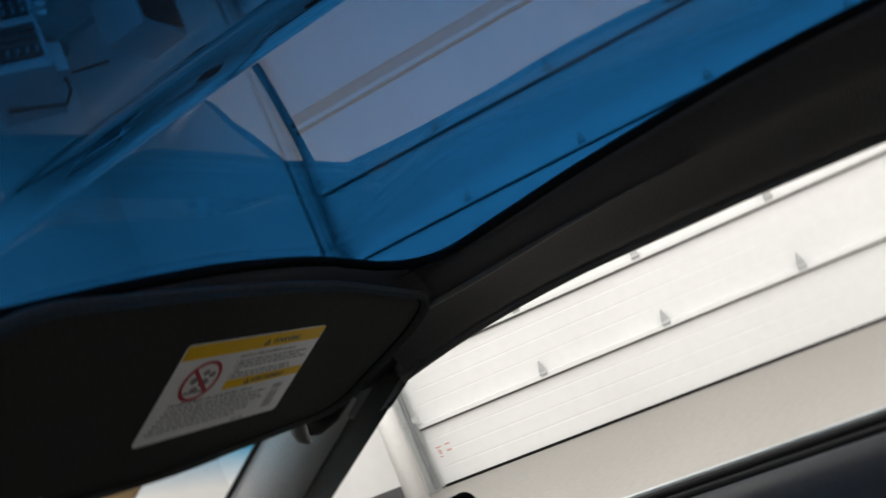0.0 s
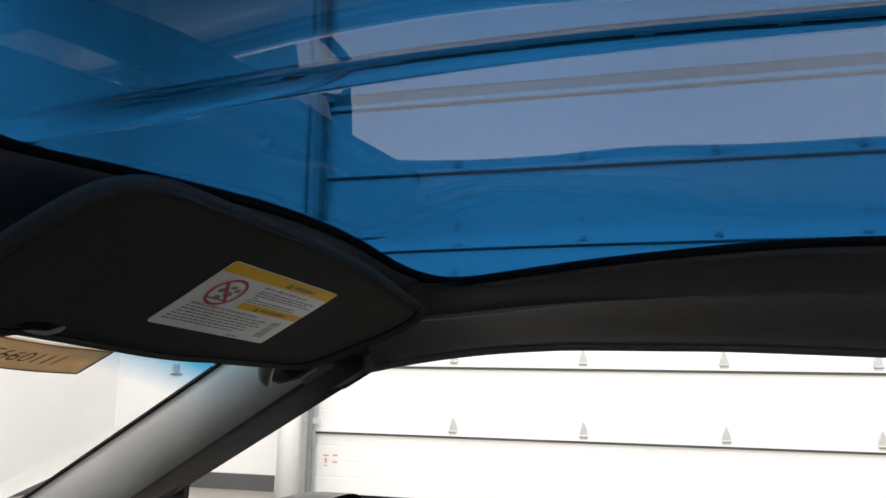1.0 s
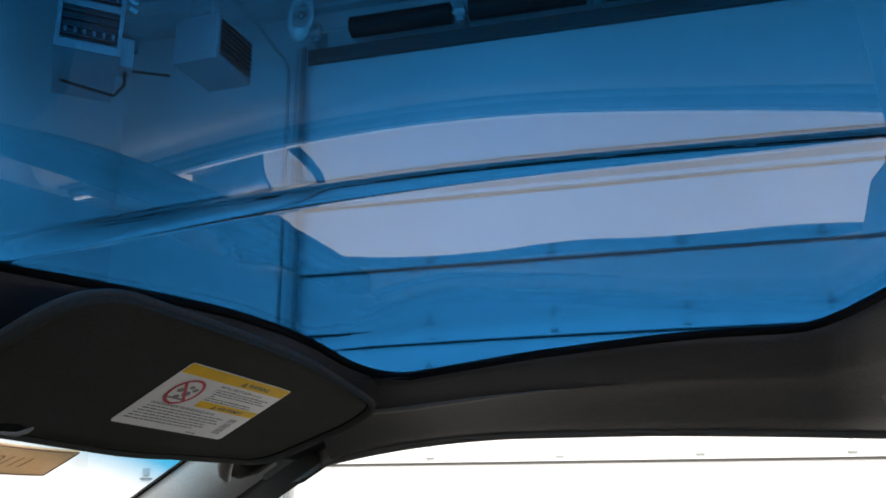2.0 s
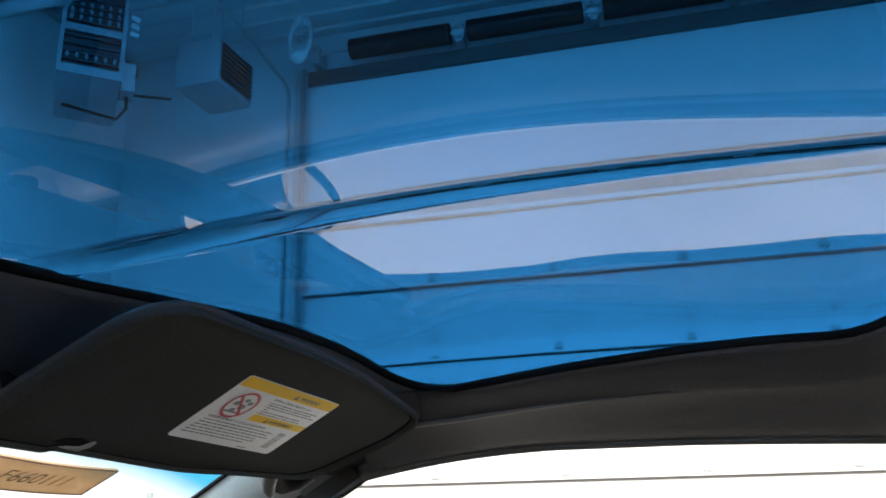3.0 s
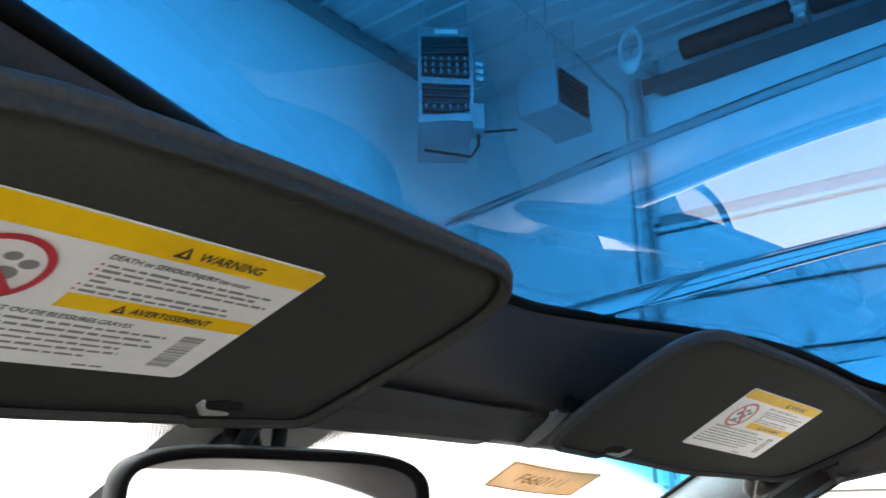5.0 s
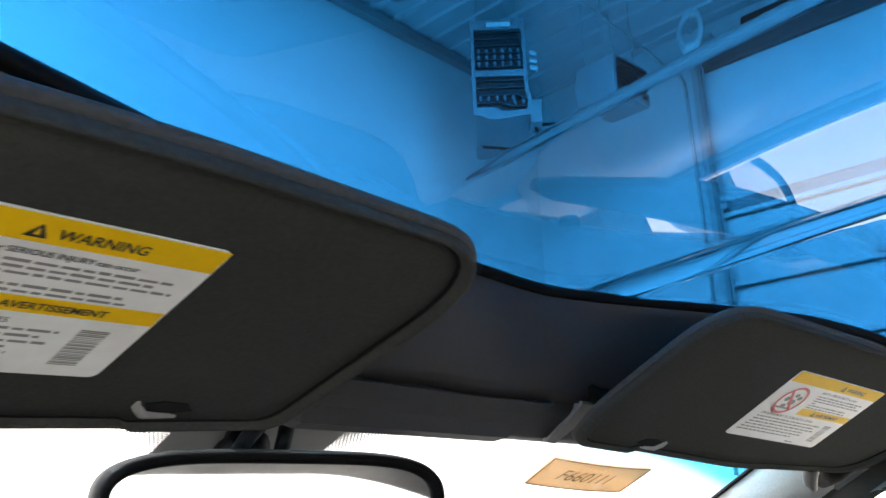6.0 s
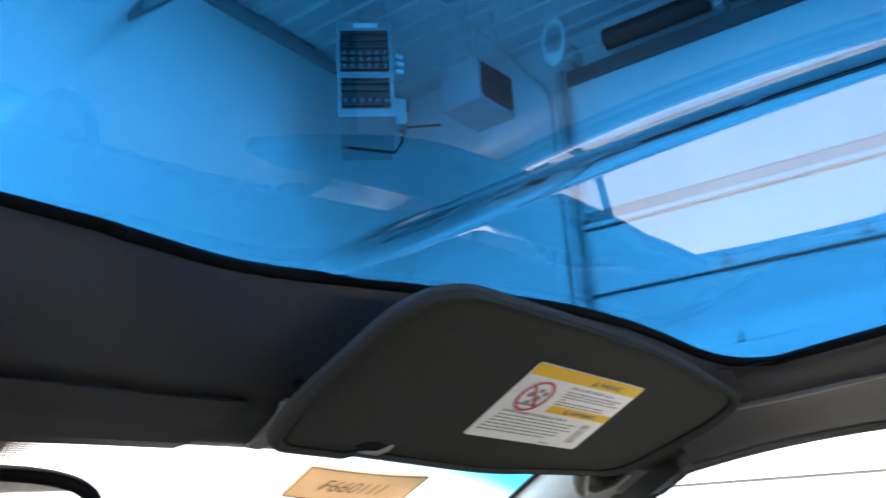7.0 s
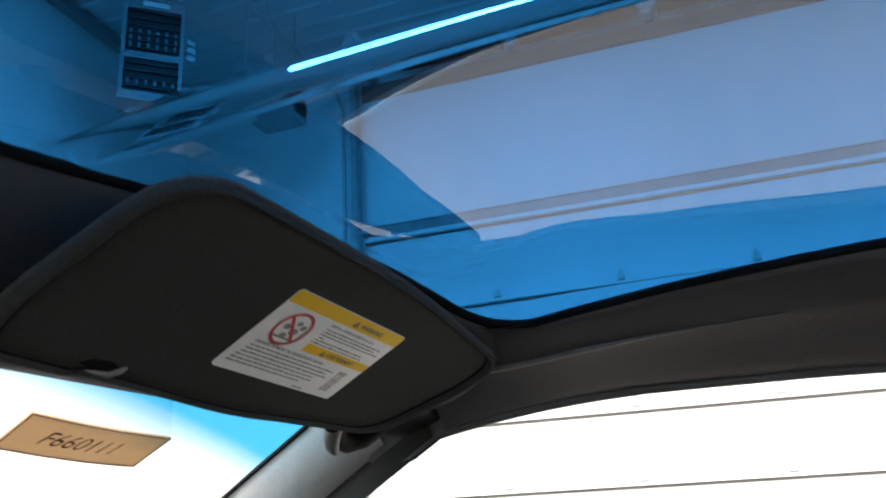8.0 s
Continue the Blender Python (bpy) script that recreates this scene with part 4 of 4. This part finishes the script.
def warning_label(m, sub):
    W, H = 0.143, 0.083
    bm = bmesh.new()

    def flat(pts, h, index):
        f = bm.faces.new([bm.verts.new((x, y, h)) for x, y in pts])
        f.material_index = index

    def rect(x0, y0, x1, y1, index, h=0.0006):
        flat([(x0, y0), (x1, y0), (x1, y1), (x0, y1)], h, index)

    # local plane of the label: x right, y up, z towards the reader
    edge = rounded([(0, 0, 0.004), (W, 0, 0.004), (W, H, 0.004), (0, H, 0.004)], 5)
    loft(bm, [[(p.x, p.y, 0.0) for p in edge], [(p.x, p.y, 0.0005) for p in edge]], closed=True)
    flat([(p.x, p.y) for p in edge], 0.0005, 0)
    rect(0.0005, H - 0.0125, W - 0.0005, H - 0.0005, 1)
    rect(0.058, 0.0365, W - 0.0005, 0.0450, 1)
    # warning triangles
    for x, y, s in ((0.0755, H - 0.0102, 0.0062), (0.0785, 0.0380, 0.0052)):
        flat([(x, y), (x + s * 1.15, y), (x + s * 0.575, y + s)], 0.0008, 3)
        flat([(x + s * 0.42, y + s * 0.2), (x + s * 0.73, y + s * 0.2), (x + s * 0.575, y + s * 0.75)], 0.0009, 1)
    at = lambda x, y: Matrix.Translation((x, y, 0.0008))
    text_mesh(bm, "WARNING", 0.0062, at(0.085, H - 0.0094), 3, 0.0001)
    text_mesh(bm, "AVERTISSEMENT", 0.0050, at(0.086, 0.0388), 3, 0.0001)
    text_mesh(bm, "DEATH or SERIOUS INJURY can occur", 0.0037, at(0.0575, H - 0.0180), 3, 0.00004)
    text_mesh(bm, "DANGER DE MORT OU DE BLESSURES GRAVES", 0.0039, at(0.012, 0.0305), 3, 0.00004)
    # lines too small to read
    rnd = random.Random(4)

    def line(x0, x1, y, h):
        x = x0
        while x < x1:
            w = min(rnd.uniform(0.003, 0.0085), x1 - x)
            rect(x, y, x + w, y + h * rnd.uniform(0.85, 1.1), 4)
            x += w + 0.0012

    for i, x1 in enumerate((0.135, 0.128, 0.137, 0.066, 0.122, 0.126)):
        y = H - 0.0222 - i * 0.0029
        if i != 3:
            rect(0.0575, y + 0.0003, 0.0586, y + 0.0014, 2)
        line(0.0600, x1, y, 0.0014)
    for i, x1 in enumerate((0.113, 0.108, 0.112, 0.10, 0.102, 0.09)):
        line(0.012 - 0.0012 * i, x1, 0.0264 - i * 0.0036, 0.0015)
    line(0.09, 0.103, 0.0022, 0.0014)
    # bar code
    for i in range(22):
        rect(0.1195 + 0.0, 0.0075 + 0.00105 * i, 0.1305, 0.0075 + 0.00105 * i + rnd.choice((0.0004, 0.0006, 0.0008)), 4)
    # round prohibition sign with plain shapes inside
    cx, cy, r = 0.0295, 0.0505, 0.0170
    ringo = [(math.cos(2 * math.pi * k / 40), math.sin(2 * math.pi * k / 40)) for k in range(40)]
    for ex, ey, q in ((0.004, -0.002, 0.0050), (-0.006, 0.001, 0.0042), (0.0085, 0.004, 0.0036), (0.002, 0.0065, 0.0032), (-0.002, -0.0075, 0.0040)):
        flat([(cx + ex + q * c * 0.9, cy + ey + q * 0.7 * s) for c, s in ringo[::4]], 0.0007 + abs(ex) * 0.003, 4)
    rect(cx - 0.0125, cy - 0.0105, cx + 0.009, cy - 0.0085, 4, 0.00075)
    vs = loft(bm, [[(cx + r * c, cy + r * s, 0.0010) for c, s in ringo], [(cx + r * 0.84 * c, cy + r * 0.84 * s, 0.0010) for c, s in ringo]], closed=True, material_index=2)
    d = Vector((math.cos(radians(-45)), math.sin(radians(-45)), 0))
    s = Vector((-d.y, d.x, 0)) * 0.0014
    c0 = Vector((cx, cy, 0.0010))
    flat_pts = [c0 - d * r * 0.88 - s, c0 + d * r * 0.88 - s, c0 + d * r * 0.88 + s, c0 - d * r * 0.88 + s]
    f = bm.faces.new([bm.verts.new(p) for p in flat_pts])
    f.material_index = 2
    # onto the lower face of the visor
    turn = Matrix(((1, 0, 0, -W / 2), (0, -1, 0, H / 2), (0, 0, -1, -0.0073), (0, 0, 0, 1)))
    bmesh.ops.transform(bm, matrix=m @ turn, verts=bm.verts[:])
    ob = sub("warning_label", bm, [LABELWHITE, LABELYELLOW, LABELRED, LABELINK, LABELGREY], "white and yellow airbag warning label", False)
    return ob


sun_visor(1)
sun_visor(-1)

# interior mirror on the windscreen
XM = XC - 0.049
tilt = Matrix.Translation((XM, 0.735, 0.873)) @ Matrix.Rotation(radians(-14), 4, "Z") @ Matrix.Rotation(radians(0.6), 4, "X")
bm = bmesh.new()
outline = [(0.119 * math.copysign(abs(math.cos(t)) ** 0.5, math.cos(t)) , 0.036 * math.copysign(abs(math.sin(t)) ** 0.62, math.sin(t))) for t in [2 * math.pi * k / 64 for k in range(64)]]
inset = lambda x, z, d: (x * (0.119 - d) / 0.119, z * (0.036 - d) / 0.036)
rows = [[tilt @ Vector((inset(x, z, d)[0], y, inset(x, z, d)[1])) for x, z in outline] for d, y in ((0.0092, -0.003), (0.0084, -0.008), (0.003, -0.010), (0.0, -0.003), (0.0, 0.014), (0.009, 0.026), (0.02, 0.036), (0.032, 0.040))]
vs = loft(bm, rows, closed=True)
bm.faces.new(vs[-1])
rear_view = body("rear_view_mirror", bm, MIRRORSHELL, "black framed rear-view mirror")
bm = bmesh.new()
vs = loft(bm, [[tilt @ Vector((inset(x, z, 0.0092)[0] * q, -0.0035, inset(x, z, 0.0092)[1] * q)) for x, z in outline] for q in (1.0, 0.5, 0.1)], closed=True)
bm.faces.new(vs[-1])
mg = part("mirror_glass", bm, MIRROR, None)
mg.parent = rear_view
mg.matrix_parent_inverse = Matrix.Identity(4)
bm = bmesh.new()
tube(bm, [(XM, 0.77, 0.885), (XM + 0.005, 0.79, 0.905), (XM + 0.02, 0.815, 0.918), (XM + 0.028, 0.835, 0.921)], [0.017, 0.015, 0.016, 0.024], 12)
tube(bm, [(XM - 0.02, 0.78, 0.90), (XM + 0.0, 0.80, 0.922), (XM + 0.03, 0.82, 0.93)], 0.007, 8)
tube(bm, [(XM - 0.030, 0.757, 0.900), (XM - 0.004, 0.776, 0.920), (XM + 0.024, 0.797, 0.936)], [0.005, 0.006, 0.006], 10)
tube(bm, [(XM + 0.010, 0.760, 0.902), (XM + 0.028, 0.778, 0.920), (XM + 0.044, 0.796, 0.936)], [0.005, 0.006, 0.006], 10)
am = part("mirror_arm", bm, MIRRORSHELL, None, smooth=True)
am.parent = rear_view
am.matrix_parent_inverse = Matrix.Identity(4)

# black ceramic patch on the screen behind the mirror, dissolving into dots
patch_c, patch_w = 0.325, 0.073


def on_screen(x, z, off=0.0):
    return Vector((x, screen_y(x - XC, z) - 0.002 - off, z))


bm = bmesh.new()
slab(bm, [[on_screen(patch_c + s * patch_w, z) for s in (-1, -0.5, 0, 0.5, 1)] for z in (0.86, 0.88, 0.90, 0.92, 0.94, 0.96)], (0, -0.0006, 0))
body("frit_patch", bm, FRIT, "black ceramic patch behind the mirror", False)
bm = bmesh.new()
for i in range(26):
    for j in range(44):
        z = 0.952 - j * 0.0012
        for side in (-1, 1):
            gap = (i + 0.5 * (j % 2)) * 0.0034
            fade = gap / 0.075 + max(0.0, 0.934 - z) / 0.038
            r = 0.0021 * (1 - fade) ** 0.4 if fade < 1 else 0.0
            if r > 0.0003:
                c = on_screen(patch_c + side * (patch_w + gap), z)
                bm.faces.new([bm.verts.new(c + Vector((r * math.cos(a), 0.915 * r * -math.sin(a), 0.403 * r * math.sin(a)))) for a in [k * math.pi / 3 for k in range(6)]])
dots = body("frit_dots", bm, FRIT, "band of black ceramic dots", False)
dots["kind"] = "stuff"

# cardboard note on the outside of the windscreen
card = tagged(empty("cardboard_note", (0.75, 0.82, 0.905)), "brown cardboard piece with a handwritten number behind the windscreen", "cardboard")
C_TL, C_TR, C_BL, C_BR = Vector((0.687, 0.809, 0.9213)), Vector((0.8385, 0.7858, 0.9114)), Vector((0.694, 0.857, 0.8985)), Vector((0.850, 0.8375, 0.889))


def card_at(s, t, off=0.0):
    n = (C_TR - C_TL).cross(C_BL - C_TL).normalized()
    return lerp(lerp(C_TL, C_TR, s), lerp(C_BL, C_BR, s), t) + n * (off - 0.004 * math.sin(math.pi * s) * 0.6)


bm = bmesh.new()
n_card = (C_TR - C_TL).cross(C_BL - C_TL).normalized()
slab(bm, [[card_at(i / 12, j / 4) for i in range(13)] for j in range(5)], n_card * 0.003)
under(part("sheet", bm, CARD, smooth=False), card)
bm = bmesh.new()
loop = [card_at(i / 12, 0) for i in range(13)] + [card_at(1, j / 4) for j in range(1, 5)] + [card_at(i / 12, 1) for i in range(11, -1, -1)] + [card_at(0, j / 4) for j in range(3, 0, -1)]
tube(bm, loop + loop[:1], 0.0009, 6, cap=False)
under(part("dark_edge", bm, CARDEDGE), card)
bm = bmesh.new()
text_mesh(bm, "F660111", 1.0, Matrix.Identity(4), 0)
xs, ys = [v.co.x for v in bm.verts], [v.co.y for v in bm.verts]
for v in bm.verts:
    s, t = (v.co.x - min(xs)) / (max(xs) - min(xs)), v.co.y / max(ys)
    v.co = card_at(0.19 + 0.5 * s + 0.03 * t, 0.68 - 0.38 * t, -0.0008)
under(part("handwriting", bm, INK, label="faint pencil number"), card)
